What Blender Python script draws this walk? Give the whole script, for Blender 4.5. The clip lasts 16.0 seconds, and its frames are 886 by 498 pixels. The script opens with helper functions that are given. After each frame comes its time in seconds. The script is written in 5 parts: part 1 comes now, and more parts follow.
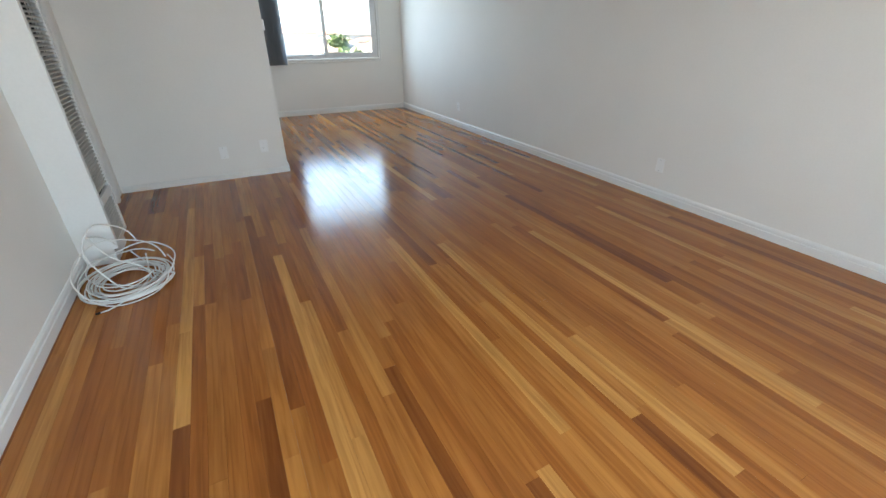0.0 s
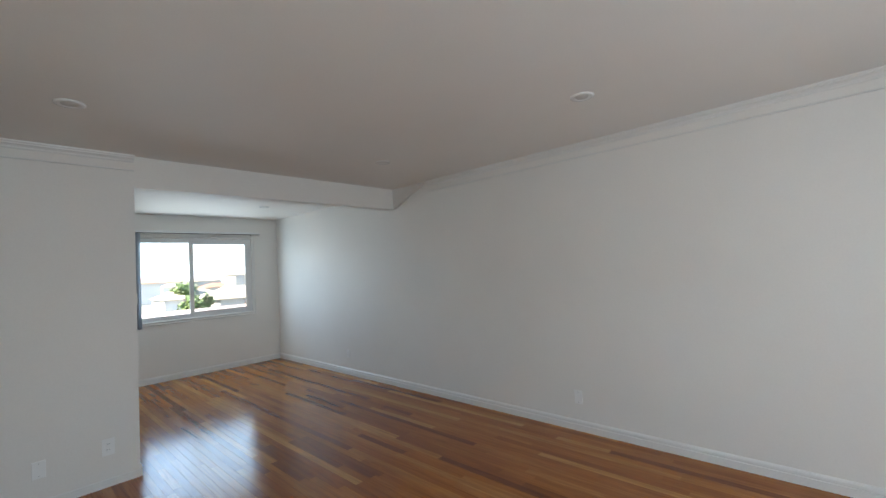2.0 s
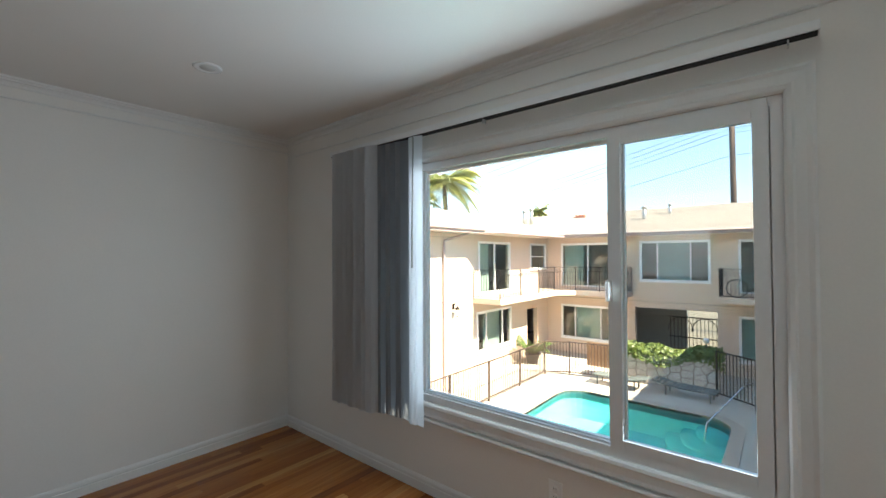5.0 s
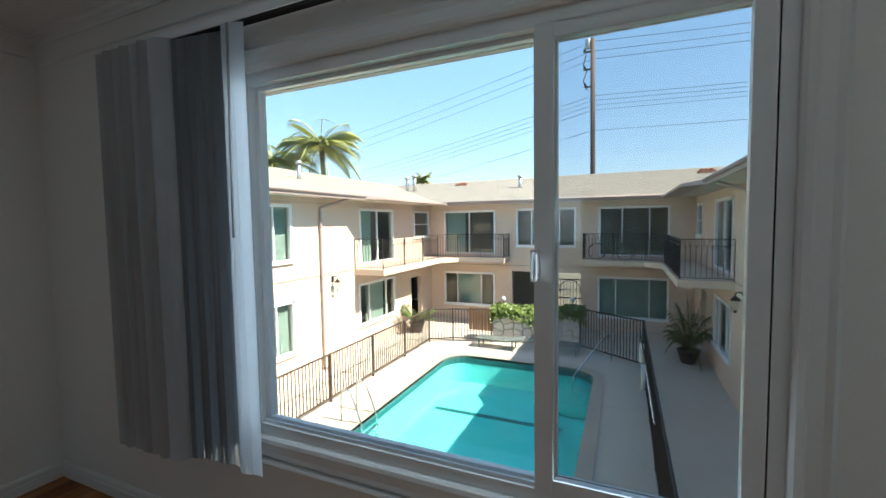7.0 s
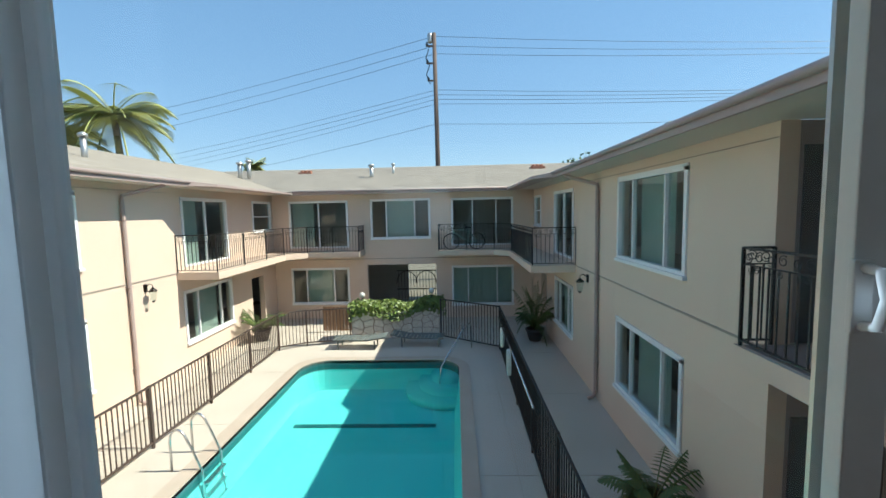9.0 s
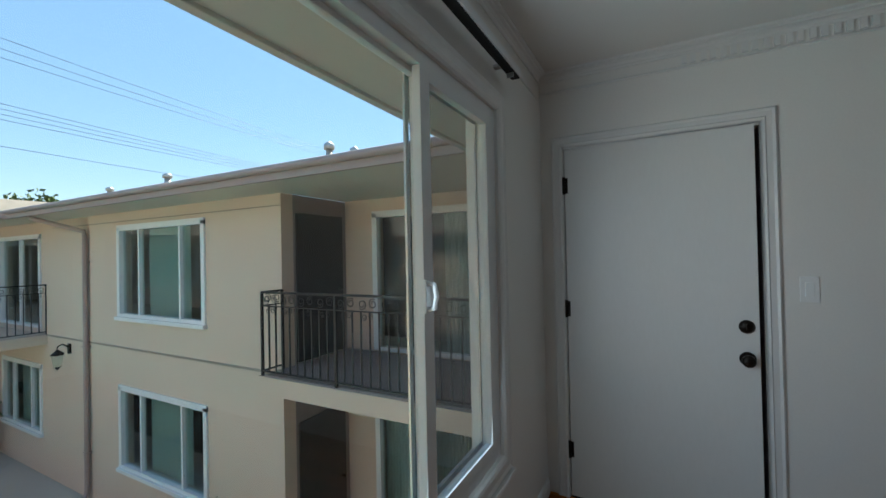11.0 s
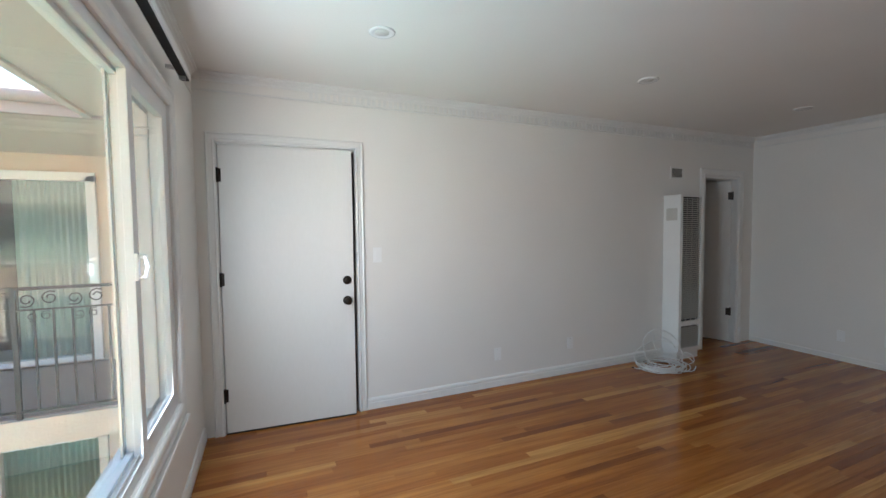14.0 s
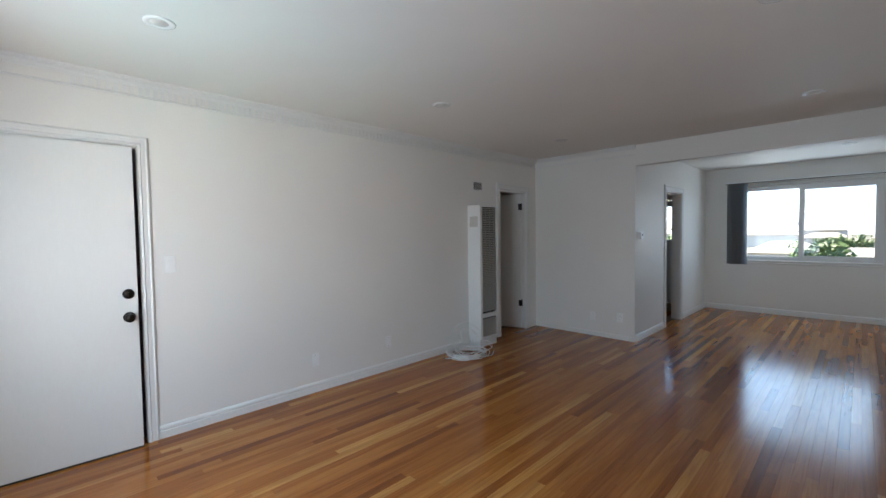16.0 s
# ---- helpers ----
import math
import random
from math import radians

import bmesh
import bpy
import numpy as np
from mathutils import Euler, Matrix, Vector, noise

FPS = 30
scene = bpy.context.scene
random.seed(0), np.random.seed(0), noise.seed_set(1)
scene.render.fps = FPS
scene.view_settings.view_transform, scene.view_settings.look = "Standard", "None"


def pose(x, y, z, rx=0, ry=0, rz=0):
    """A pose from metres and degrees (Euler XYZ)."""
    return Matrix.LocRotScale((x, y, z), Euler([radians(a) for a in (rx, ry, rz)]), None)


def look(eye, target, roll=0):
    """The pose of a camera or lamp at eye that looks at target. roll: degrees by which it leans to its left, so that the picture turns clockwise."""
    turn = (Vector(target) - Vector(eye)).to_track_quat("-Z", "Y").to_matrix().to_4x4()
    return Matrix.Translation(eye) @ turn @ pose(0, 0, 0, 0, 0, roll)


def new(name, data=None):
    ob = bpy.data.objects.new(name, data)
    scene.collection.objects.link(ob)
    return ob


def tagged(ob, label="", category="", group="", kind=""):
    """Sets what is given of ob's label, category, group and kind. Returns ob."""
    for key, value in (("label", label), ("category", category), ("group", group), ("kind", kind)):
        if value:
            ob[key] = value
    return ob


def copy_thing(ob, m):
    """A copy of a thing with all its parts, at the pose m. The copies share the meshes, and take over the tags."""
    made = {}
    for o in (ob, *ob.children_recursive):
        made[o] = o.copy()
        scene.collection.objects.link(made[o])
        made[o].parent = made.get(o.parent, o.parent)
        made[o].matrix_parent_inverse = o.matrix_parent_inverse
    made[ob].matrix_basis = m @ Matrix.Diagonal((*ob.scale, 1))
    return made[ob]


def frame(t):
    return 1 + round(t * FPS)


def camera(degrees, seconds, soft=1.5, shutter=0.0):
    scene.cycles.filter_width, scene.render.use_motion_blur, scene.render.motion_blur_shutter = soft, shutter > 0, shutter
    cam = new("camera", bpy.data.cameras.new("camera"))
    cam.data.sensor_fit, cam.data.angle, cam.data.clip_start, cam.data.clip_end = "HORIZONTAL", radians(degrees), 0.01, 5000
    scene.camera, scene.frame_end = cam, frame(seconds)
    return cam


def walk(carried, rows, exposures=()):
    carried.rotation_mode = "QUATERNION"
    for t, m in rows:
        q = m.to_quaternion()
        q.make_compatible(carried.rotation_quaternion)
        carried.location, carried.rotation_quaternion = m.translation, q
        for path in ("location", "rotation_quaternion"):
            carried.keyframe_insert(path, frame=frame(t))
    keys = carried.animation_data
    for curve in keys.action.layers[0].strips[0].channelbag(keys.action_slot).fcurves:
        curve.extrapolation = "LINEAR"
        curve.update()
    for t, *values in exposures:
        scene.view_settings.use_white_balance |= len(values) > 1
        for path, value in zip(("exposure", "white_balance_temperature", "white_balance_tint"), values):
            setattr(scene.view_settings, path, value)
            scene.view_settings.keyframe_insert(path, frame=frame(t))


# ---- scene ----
cam = camera(94.0, 16.0)
PATH = [
    (0, (0.943, 1.449, 1.3), (1.761, 3.019, 0.37), -0.1),
    (0.5, (0.813, 1.536, 1.342), (1.751, 3.204, 0.759), -0.1),
    (1, (0.695, 1.695, 1.416), (1.761, 3.366, 1.145), -1.6),
    (1.5, (0.681, 1.852, 1.481), (1.909, 3.43, 1.433), -2.6),
    (2, (0.721, 1.974, 1.501), (2.187, 3.332, 1.582), -3.0),
    (2.5, (0.815, 2.037, 1.503), (2.561, 3.006, 1.606), -2.3),
    (3, (0.799, 2.097, 1.511), (2.76, 2.483, 1.587), -1.4),
    (3.5, (0.815, 2.115, 1.525), (2.8, 1.875, 1.576), -1.4),
    (4, (0.817, 2.062, 1.49), (2.647, 1.258, 1.549), -0.8),
    (4.5, (0.808, 2.006, 1.483), (2.368, 0.756, 1.531), -0.6),
    (5, (0.792, 1.94, 1.473), (2.067, 0.4, 1.507), -0.3),
    (7.5, (1.367, 1.031, 1.436), (2.133, -0.81, 1.276), -1.3),
    (8, (1.588, 0.819, 1.431), (2.278, -1.048, 1.234), -1.7),
    (10.5, (2.364, 0.487, 1.442), (0.928, -0.904, 1.471), -1.4),
    (11, (2.494, 0.626, 1.438), (0.723, -0.303, 1.46), -1.2),
    (11.5, (2.655, 0.681, 1.459), (0.717, 0.188, 1.463), -1.2),
    (12, (2.814, 0.673, 1.458), (0.818, 0.558, 1.447), -1.0),
    (12.5, (2.961, 0.657, 1.453), (0.974, 0.876, 1.418), -1.0),
    (13, (3.097, 0.614, 1.455), (1.156, 1.093, 1.39), -0.6),
    (13.5, (3.171, 0.518, 1.437), (1.282, 1.171, 1.345), -0.5),
    (14, (3.222, 0.438, 1.437), (1.383, 1.219, 1.339), -0.6),
    (14.5, (3.3, 0.432, 1.445), (1.533, 1.364, 1.354), -0.6),
    (15, (3.374, 0.468, 1.449), (1.701, 1.56, 1.362), -0.7),
    (15.5, (3.428, 0.514, 1.45), (1.867, 1.761, 1.365), -0.6),
    (16, (3.474, 0.558, 1.43), (2.052, 1.962, 1.353), -0.8),
]
walk(cam, [(t, look(eye, target, roll)) for t, eye, target, roll in PATH], [(0, 5.1, 6800, 10), (1, 4.85, 6800, 11), (2.5, 4.55, 6700, 11), (3.5, 4.45, 6700, 10), (4.5, 4.0, 6700, 9), (5, 3.65, 6700, 9), (7.3, 2.65, 6100, 6), (8.2, 2.1, 5900, 5), (10.5, 2.2, 6000, 5), (11, 2.5, 6200, 6), (11.5, 3.0, 6400, 7), (12, 3.45, 6500, 8), (12.5, 3.75, 6700, 11), (14, 4.15, 6700, 13), (16, 4.22, 6500, 13)])


# ---- world, sun, exposure ----
world = bpy.data.worlds.new("sky")
scene.world = world
world.use_nodes = True
wn = world.node_tree
sky = wn.nodes.new("ShaderNodeTexSky")
sky.sky_type = "NISHITA"
sky.sun_disc = False
SUN_TRAVEL = Vector((0.65, 0.02, -0.75)).normalized()
sky.sun_elevation = math.asin(-SUN_TRAVEL.z)
sky.sun_rotation = math.atan2(-SUN_TRAVEL.x, -SUN_TRAVEL.y)
sky.altitude = 600
sky.air_density, sky.dust_density, sky.ozone_density = 1.0, 0.1, 3.5
wn.nodes["Background"].inputs["Strength"].default_value = 0.11
# a deep, even blue: the horizon hardly paler than the zenith
even, deep = wn.nodes.new("ShaderNodeGamma"), wn.nodes.new("ShaderNodeHueSaturation")
even.inputs["Gamma"].default_value = 0.38
deep.inputs["Saturation"].default_value = 1.75
wn.links.new(sky.outputs[0], even.inputs["Color"])
wn.links.new(even.outputs[0], deep.inputs["Color"])
wn.links.new(deep.outputs[0], wn.nodes["Background"].inputs[0])
sun = new("sun", bpy.data.lights.new("sun", "SUN"))
sun.data.energy, sun.data.angle, sun.data.color = 2.0, radians(0.5), (1.0, 0.89, 0.73)
sun.matrix_world = look((0, 0, 30), Vector((0, 0, 30)) + SUN_TRAVEL)


def window_light(name, x0, x1, z0, z1, y, inward, watts, tint):
    """Daylight entering through a window: a lamp that fills its opening and faces the room."""
    o = new(name, bpy.data.lights.new(name, "AREA"))
    o.data.shape, o.data.size, o.data.size_y = "RECTANGLE", x1 - x0, z1 - z0
    o.data.energy, o.data.color = watts, tint
    mid = Vector(((x0 + x1) / 2, y, (z0 + z1) / 2))
    o.matrix_world = look(mid, mid + Vector((0, inward, -0.05)))


window_light("daylight_courtyard", 0.85, 2.56, 0.62, 2.00, 0.022, 1, 2.4, (0.70, 0.86, 1.0))
window_light("daylight_nook", 2.00, 3.65, 0.96, 2.07, 9.27, -1, 0.9, (0.58, 0.80, 1.0))


# ---- materials ----
def material(name, rough=0.5, metal=0.0):
    m = bpy.data.materials.new(name)
    m.use_nodes = True
    b = m.node_tree.nodes["Principled BSDF"]
    b.inputs["Roughness"].default_value, b.inputs["Metallic"].default_value = rough, metal
    return m, m.node_tree, b


def mottled(name, a, b, rough=0.6, metal=0.0, scale=3.0, fine=60.0, bump=0.15, depth=0.002, stretch=(1, 1, 1)):
    """Two colours mixed by coarse and fine noise, with a fine relief."""
    m, nt, p = material(name, rough, metal)
    co = nt.nodes.new("ShaderNodeTexCoord")
    mp = nt.nodes.new("ShaderNodeMapping")
    mp.inputs["Scale"].default_value = stretch
    nt.links.new(co.outputs["Object"], mp.inputs[0])
    n1, n2 = nt.nodes.new("ShaderNodeTexNoise"), nt.nodes.new("ShaderNodeTexNoise")
    n1.inputs["Scale"].default_value, n2.inputs["Scale"].default_value = scale, fine
    n1.inputs["Detail"].default_value, n2.inputs["Detail"].default_value = 4, 3
    mixf = nt.nodes.new("ShaderNodeMath")
    mixf.operation = "MULTIPLY_ADD"
    mixf.inputs[1].default_value = 0.4
    nt.links.new(n2.outputs[0], mixf.inputs[0])
    half = nt.nodes.new("ShaderNodeMath")
    half.operation = "MULTIPLY"
    half.inputs[1].default_value = 0.6
    nt.links.new(n1.outputs[0], half.inputs[0])
    nt.links.new(half.outputs[0], mixf.inputs[2])
    ramp = nt.nodes.new("ShaderNodeValToRGB")
    ramp.color_ramp.elements[0].position, ramp.color_ramp.elements[1].position = 0.3, 0.7
    ramp.color_ramp.elements[0].color, ramp.color_ramp.elements[1].color = (*a, 1), (*b, 1)
    nt.links.new(mixf.outputs[0], ramp.inputs[0])
    nt.links.new(ramp.outputs[0], p.inputs["Base Color"])
    for n in (n1, n2):
        nt.links.new(mp.outputs[0], n.inputs[0])
    bp = nt.nodes.new("ShaderNodeBump")
    bp.inputs["Strength"].default_value, bp.inputs["Distance"].default_value = bump, depth
    nt.links.new(n2.outputs[0], bp.inputs["Height"])
    nt.links.new(bp.outputs[0], p.inputs["Normal"])
    return m


def oak(name, by_island):
    """Strip oak with a gloss varnish; each board has its own tone."""
    m, nt, p = material(name, 0.22)
    L = nt.links.new
    if by_island:
        rnd = nt.nodes.new("ShaderNodeNewGeometry").outputs["Random Per Island"]
    else:
        rnd = nt.nodes.new("ShaderNodeObjectInfo").outputs["Random"]
    pos = nt.nodes.new("ShaderNodeNewGeometry").outputs["Position"]
    tone = nt.nodes.new("ShaderNodeValToRGB")
    cr = tone.color_ramp
    cr.elements[0].color, cr.elements[0].position = (0.19, 0.056, 0.012, 1), 0.0
    cr.elements[1].color, cr.elements[1].position = (0.58, 0.280, 0.080, 1), 1.0
    for at, col in ((0.14, (0.30, 0.094, 0.019, 1)), (0.45, (0.38, 0.134, 0.027, 1)), (0.80, (0.45, 0.180, 0.041, 1))):
        cr.elements.new(at).color = col
    L(rnd, tone.inputs[0])
    # grain runs along y, shifted board by board
    shift = nt.nodes.new("ShaderNodeMath")
    shift.operation = "MULTIPLY"
    shift.inputs[1].default_value = 37.0
    L(rnd, shift.inputs[0])
    mp = nt.nodes.new("ShaderNodeMapping")
    mp.inputs["Scale"].default_value = (60, 2.5, 1)
    L(pos, mp.inputs[0])
    add = nt.nodes.new("ShaderNodeVectorMath")
    L(mp.outputs[0], add.inputs[0])
    cx = nt.nodes.new("ShaderNodeCombineXYZ")
    L(shift.outputs[0], cx.inputs[1])
    L(shift.outputs[0], cx.inputs[2])
    L(cx.outputs[0], add.inputs[1])
    gr = nt.nodes.new("ShaderNodeTexNoise")
    gr.inputs["Scale"].default_value, gr.inputs["Detail"].default_value, gr.inputs["Distortion"].default_value = 1.0, 5, 0.6
    L(add.outputs[0], gr.inputs[0])
    mp2 = nt.nodes.new("ShaderNodeMapping")
    mp2.inputs["Scale"].default_value = (9, 1.2, 1)
    L(pos, mp2.inputs[0])
    add2 = nt.nodes.new("ShaderNodeVectorMath")
    L(mp2.outputs[0], add2.inputs[0])
    L(cx.outputs[0], add2.inputs[1])
    fl = nt.nodes.new("ShaderNodeTexNoise")
    fl.inputs["Scale"].default_value, fl.inputs["Detail"].default_value = 1.0, 3
    L(add2.outputs[0], fl.inputs[0])
    g2 = nt.nodes.new("ShaderNodeValToRGB")
    g2.color_ramp.elements[0].position, g2.color_ramp.elements[1].position = 0.3, 0.62
    g2.color_ramp.elements[0].color, g2.color_ramp.elements[1].color = (0.74, 0.67, 0.60, 1), (1.06, 1.06, 1.04, 1)
    L(gr.outputs[0], g2.inputs[0])
    f2 = nt.nodes.new("ShaderNodeValToRGB")
    f2.color_ramp.elements[0].position, f2.color_ramp.elements[1].position = 0.28, 0.7
    f2.color_ramp.elements[0].color, f2.color_ramp.elements[1].color = (0.84, 0.79, 0.74, 1), (1.08, 1.08, 1.06, 1)
    L(fl.outputs[0], f2.inputs[0])
    m1, m2 = nt.nodes.new("ShaderNodeMix"), nt.nodes.new("ShaderNodeMix")
    for mm in (m1, m2):
        mm.data_type, mm.blend_type = "RGBA", "MULTIPLY"
        mm.inputs[0].default_value = 1.0
    L(tone.outputs[0], m1.inputs[6])
    L(g2.outputs[0], m1.inputs[7])
    L(m1.outputs[2], m2.inputs[6])
    L(f2.outputs[0], m2.inputs[7])
    L(m2.outputs[2], p.inputs["Base Color"])
    # uneven varnish
    w = nt.nodes.new("ShaderNodeTexNoise")
    w.inputs["Scale"].default_value, w.inputs["Detail"].default_value = 7.0, 2
    L(pos, w.inputs[0])
    bp = nt.nodes.new("ShaderNodeBump")
    bp.inputs["Strength"].default_value, bp.inputs["Distance"].default_value = 0.05, 0.004
    L(w.outputs[0], bp.inputs["Height"])
    bp2 = nt.nodes.new("ShaderNodeBump")
    bp2.inputs["Strength"].default_value, bp2.inputs["Distance"].default_value = 0.03, 0.0005
    L(gr.outputs[0], bp2.inputs["Height"])
    L(bp.outputs[0], bp2.inputs["Normal"])
    L(bp2.outputs[0], p.inputs["Normal"])
    rr = nt.nodes.new("ShaderNodeMapRange")
    rr.inputs["To Min"].default_value, rr.inputs["To Max"].default_value = 0.12, 0.22
    L(w.outputs[0], rr.inputs["Value"])
    L(rr.outputs[0], p.inputs["Roughness"])
    p.inputs["Specular IOR Level"].default_value = 0.38
    return m


def glass(name, tint=(0.97, 0.985, 0.98), gloss=1.0, least=0.025):
    """A thin clear pane: straight transmission with mirror gloss by Fresnel."""
    m, nt, p = material(name)
    nt.nodes.remove(p)
    out = nt.nodes["Material Output"]
    tr, gl, mx, lw = (nt.nodes.new(k) for k in ("ShaderNodeBsdfTransparent", "ShaderNodeBsdfGlossy", "ShaderNodeMixShader", "ShaderNodeLayerWeight"))
    tr.inputs[0].default_value = (*tint, 1)
    gl.inputs["Roughness"].default_value = 0.0
    gl.inputs[0].default_value = (gloss, gloss, gloss, 1)
    lw.inputs[0].default_value = 0.5
    pw = nt.nodes.new("ShaderNodeMath")
    pw.operation = "POWER"
    pw.inputs[1].default_value = 5.0
    nt.links.new(lw.outputs["Facing"], pw.inputs[0])
    ma = nt.nodes.new("ShaderNodeMath")
    ma.operation = "MULTIPLY_ADD"
    ma.inputs[1].default_value, ma.inputs[2].default_value = 0.7, least
    nt.links.new(pw.outputs[0], ma.inputs[0])
    nt.links.new(ma.outputs[0], mx.inputs[0])
    nt.links.new(tr.outputs[0], mx.inputs[1])
    nt.links.new(gl.outputs[0], mx.inputs[2])
    nt.links.new(mx.outputs[0], out.inputs[0])
    return m


def see_through(name, col, share, rough=0.8):
    """A woven sheet that lets part of the light straight through."""
    m, nt, p = material(name, rough)
    p.inputs["Base Color"].default_value = (*col, 1)
    tr, mx = nt.nodes.new("ShaderNodeBsdfTransparent"), nt.nodes.new("ShaderNodeMixShader")
    mx.inputs[0].default_value = share
    nt.links.new(p.outputs[0], mx.inputs[1])
    nt.links.new(tr.outputs[0], mx.inputs[2])
    nt.links.new(mx.outputs[0], nt.nodes["Material Output"].inputs[0])
    return m


def translucent(name, col, share):
    m, nt, p = material(name, 0.6)
    p.inputs["Base Color"].default_value = (*col, 1)
    tr, mx = nt.nodes.new("ShaderNodeBsdfTranslucent"), nt.nodes.new("ShaderNodeMixShader")
    tr.inputs[0].default_value = (*col, 1)
    mx.inputs[0].default_value = share
    nt.links.new(p.outputs[0], mx.inputs[1])
    nt.links.new(tr.outputs[0], mx.inputs[2])
    nt.links.new(mx.outputs[0], nt.nodes["Material Output"].inputs[0])
    return m


WALL = mottled("wall_paint", (0.80, 0.775, 0.735), (0.85, 0.825, 0.785), 0.55, scale=1.3, fine=90, bump=0.12, depth=0.0015)
CEIL = mottled("ceiling_paint", (0.80, 0.775, 0.74), (0.85, 0.825, 0.79), 0.6, scale=1.0, fine=110, bump=0.15, depth=0.0015)
TRIM = mottled("trim_paint", (0.77, 0.76, 0.735), (0.82, 0.81, 0.79), 0.33, scale=4, fine=80, bump=0.06, depth=0.001)
DOORP = mottled("door_paint", (0.76, 0.75, 0.72), (0.80, 0.79, 0.765), 0.38, scale=2, fine=70, bump=0.06, depth=0.001, stretch=(1, 1, 0.3))
VINYL = mottled("white_vinyl", (0.78, 0.79, 0.79), (0.83, 0.83, 0.83), 0.3, scale=5, fine=60, bump=0.02)
PLATE = mottled("white_plastic", (0.87, 0.865, 0.85), (0.90, 0.895, 0.88), 0.3, scale=8, fine=90, bump=0.02)
ENAMEL = mottled("white_enamel", (0.76, 0.76, 0.74), (0.82, 0.82, 0.80), 0.3, scale=3, fine=60, bump=0.04)
GRILLE = mottled("grille_metal", (0.50, 0.48, 0.44), (0.60, 0.58, 0.54), 0.45, scale=9, fine=90, bump=0.05)
# near-black: rubber and display, and the shade painted into hollows
DARK = mottled("black_and_painted_shade", (0.012, 0.012, 0.012), (0.02, 0.02, 0.02), 0.8)
BRONZE = mottled("dark_bronze", (0.018, 0.013, 0.010), (0.035, 0.026, 0.02), 0.35, 0.8, scale=20, fine=120)
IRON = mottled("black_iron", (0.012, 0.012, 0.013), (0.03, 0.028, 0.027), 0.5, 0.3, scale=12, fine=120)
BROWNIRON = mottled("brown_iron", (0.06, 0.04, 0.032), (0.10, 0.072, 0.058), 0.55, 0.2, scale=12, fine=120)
STEEL = mottled("stainless_steel", (0.55, 0.56, 0.57), (0.65, 0.66, 0.67), 0.25, 0.9, scale=12, fine=90)
ALU = mottled("anodised_aluminium", (0.42, 0.42, 0.41), (0.52, 0.52, 0.5), 0.4, 0.7, scale=12, fine=90)
CABLE = mottled("white_cable_sheath", (0.74, 0.73, 0.70), (0.82, 0.81, 0.78), 0.4, scale=20, fine=90)
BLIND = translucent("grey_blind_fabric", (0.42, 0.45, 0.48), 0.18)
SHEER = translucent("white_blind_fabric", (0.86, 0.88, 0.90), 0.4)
GLASS = glass("window_glass")
TINTED = glass("tinted_window_glass", (0.86, 0.89, 0.92))
SCREEN = see_through("insect_screen_mesh", (0.05, 0.05, 0.05), 0.80)
OUTGLASS = glass("facade_glass", (0.86, 0.92, 0.90), 0.8, 0.05)
STUCCO = mottled("tan_stucco", (0.63, 0.49, 0.385), (0.70, 0.56, 0.45), 0.85, scale=0.6, fine=45, bump=0.5, depth=0.006)
SOFFIT = mottled("soffit_paint", (0.56, 0.49, 0.42), (0.62, 0.55, 0.48), 0.7, scale=1.5, fine=60)
FASCIA = mottled("brown_fascia", (0.33, 0.25, 0.225), (0.42, 0.325, 0.295), 0.6, scale=2, fine=50, stretch=(0.3, 0.3, 1))
SHINGLE = mottled("grey_shingle", (0.25, 0.22, 0.18), (0.36, 0.32, 0.265), 0.9, scale=1.2, fine=14, bump=0.8, depth=0.02)
CONCRETE = mottled("deck_concrete", (0.46, 0.41, 0.34), (0.57, 0.51, 0.43), 0.85, scale=0.9, fine=30, bump=0.25, depth=0.004)
COPING = mottled("coping_stone", (0.40, 0.33, 0.26), (0.50, 0.42, 0.34), 0.8, scale=2.0, fine=40, bump=0.3, depth=0.004)
GROUND = mottled("distant_ground", (0.10, 0.10, 0.07), (0.22, 0.19, 0.14), 0.95, scale=0.05, fine=0.6)
PLASTER = mottled("pool_plaster", (0.26, 0.60, 0.58), (0.32, 0.67, 0.64), 0.7, scale=0.8, fine=8, bump=0.1)
TILEBAND = mottled("pool_tile_band", (0.03, 0.10, 0.11), (0.06, 0.16, 0.16), 0.3, scale=8, fine=40)
LEAF = mottled("leaf_green", (0.045, 0.085, 0.018), (0.11, 0.16, 0.035), 0.5, scale=6, fine=30)
IVY = mottled("ivy_green", (0.08, 0.13, 0.02), (0.20, 0.26, 0.05), 0.5, scale=7, fine=30)
PALM = mottled("palm_green", (0.28, 0.33, 0.09), (0.52, 0.50, 0.16), 0.5, scale=3, fine=20)
TAUPE = mottled("taupe_paint", (0.25, 0.20, 0.185), (0.32, 0.265, 0.245), 0.7, scale=1.5, fine=40, bump=0.3, depth=0.004)
BARK = mottled("palm_bark", (0.14, 0.11, 0.08), (0.26, 0.21, 0.16), 0.9, scale=6, fine=40)
POLEWOOD = mottled("pole_wood", (0.10, 0.07, 0.055), (0.17, 0.125, 0.10), 0.9, scale=2, fine=30, stretch=(1, 1, 0.1))
STONE = mottled("pale_flagstone", (0.55, 0.49, 0.41), (0.78, 0.72, 0.64), 0.85, scale=4, fine=25, bump=0.5, depth=0.01)
MORTAR = mottled("mortar", (0.30, 0.25, 0.20), (0.38, 0.32, 0.27), 0.9, scale=6, fine=40)
CURTAIN = mottled("pale_green_curtain", (0.56, 0.66, 0.61), (0.66, 0.76, 0.71), 0.8, scale=3, fine=40, stretch=(1, 1, 0.2))
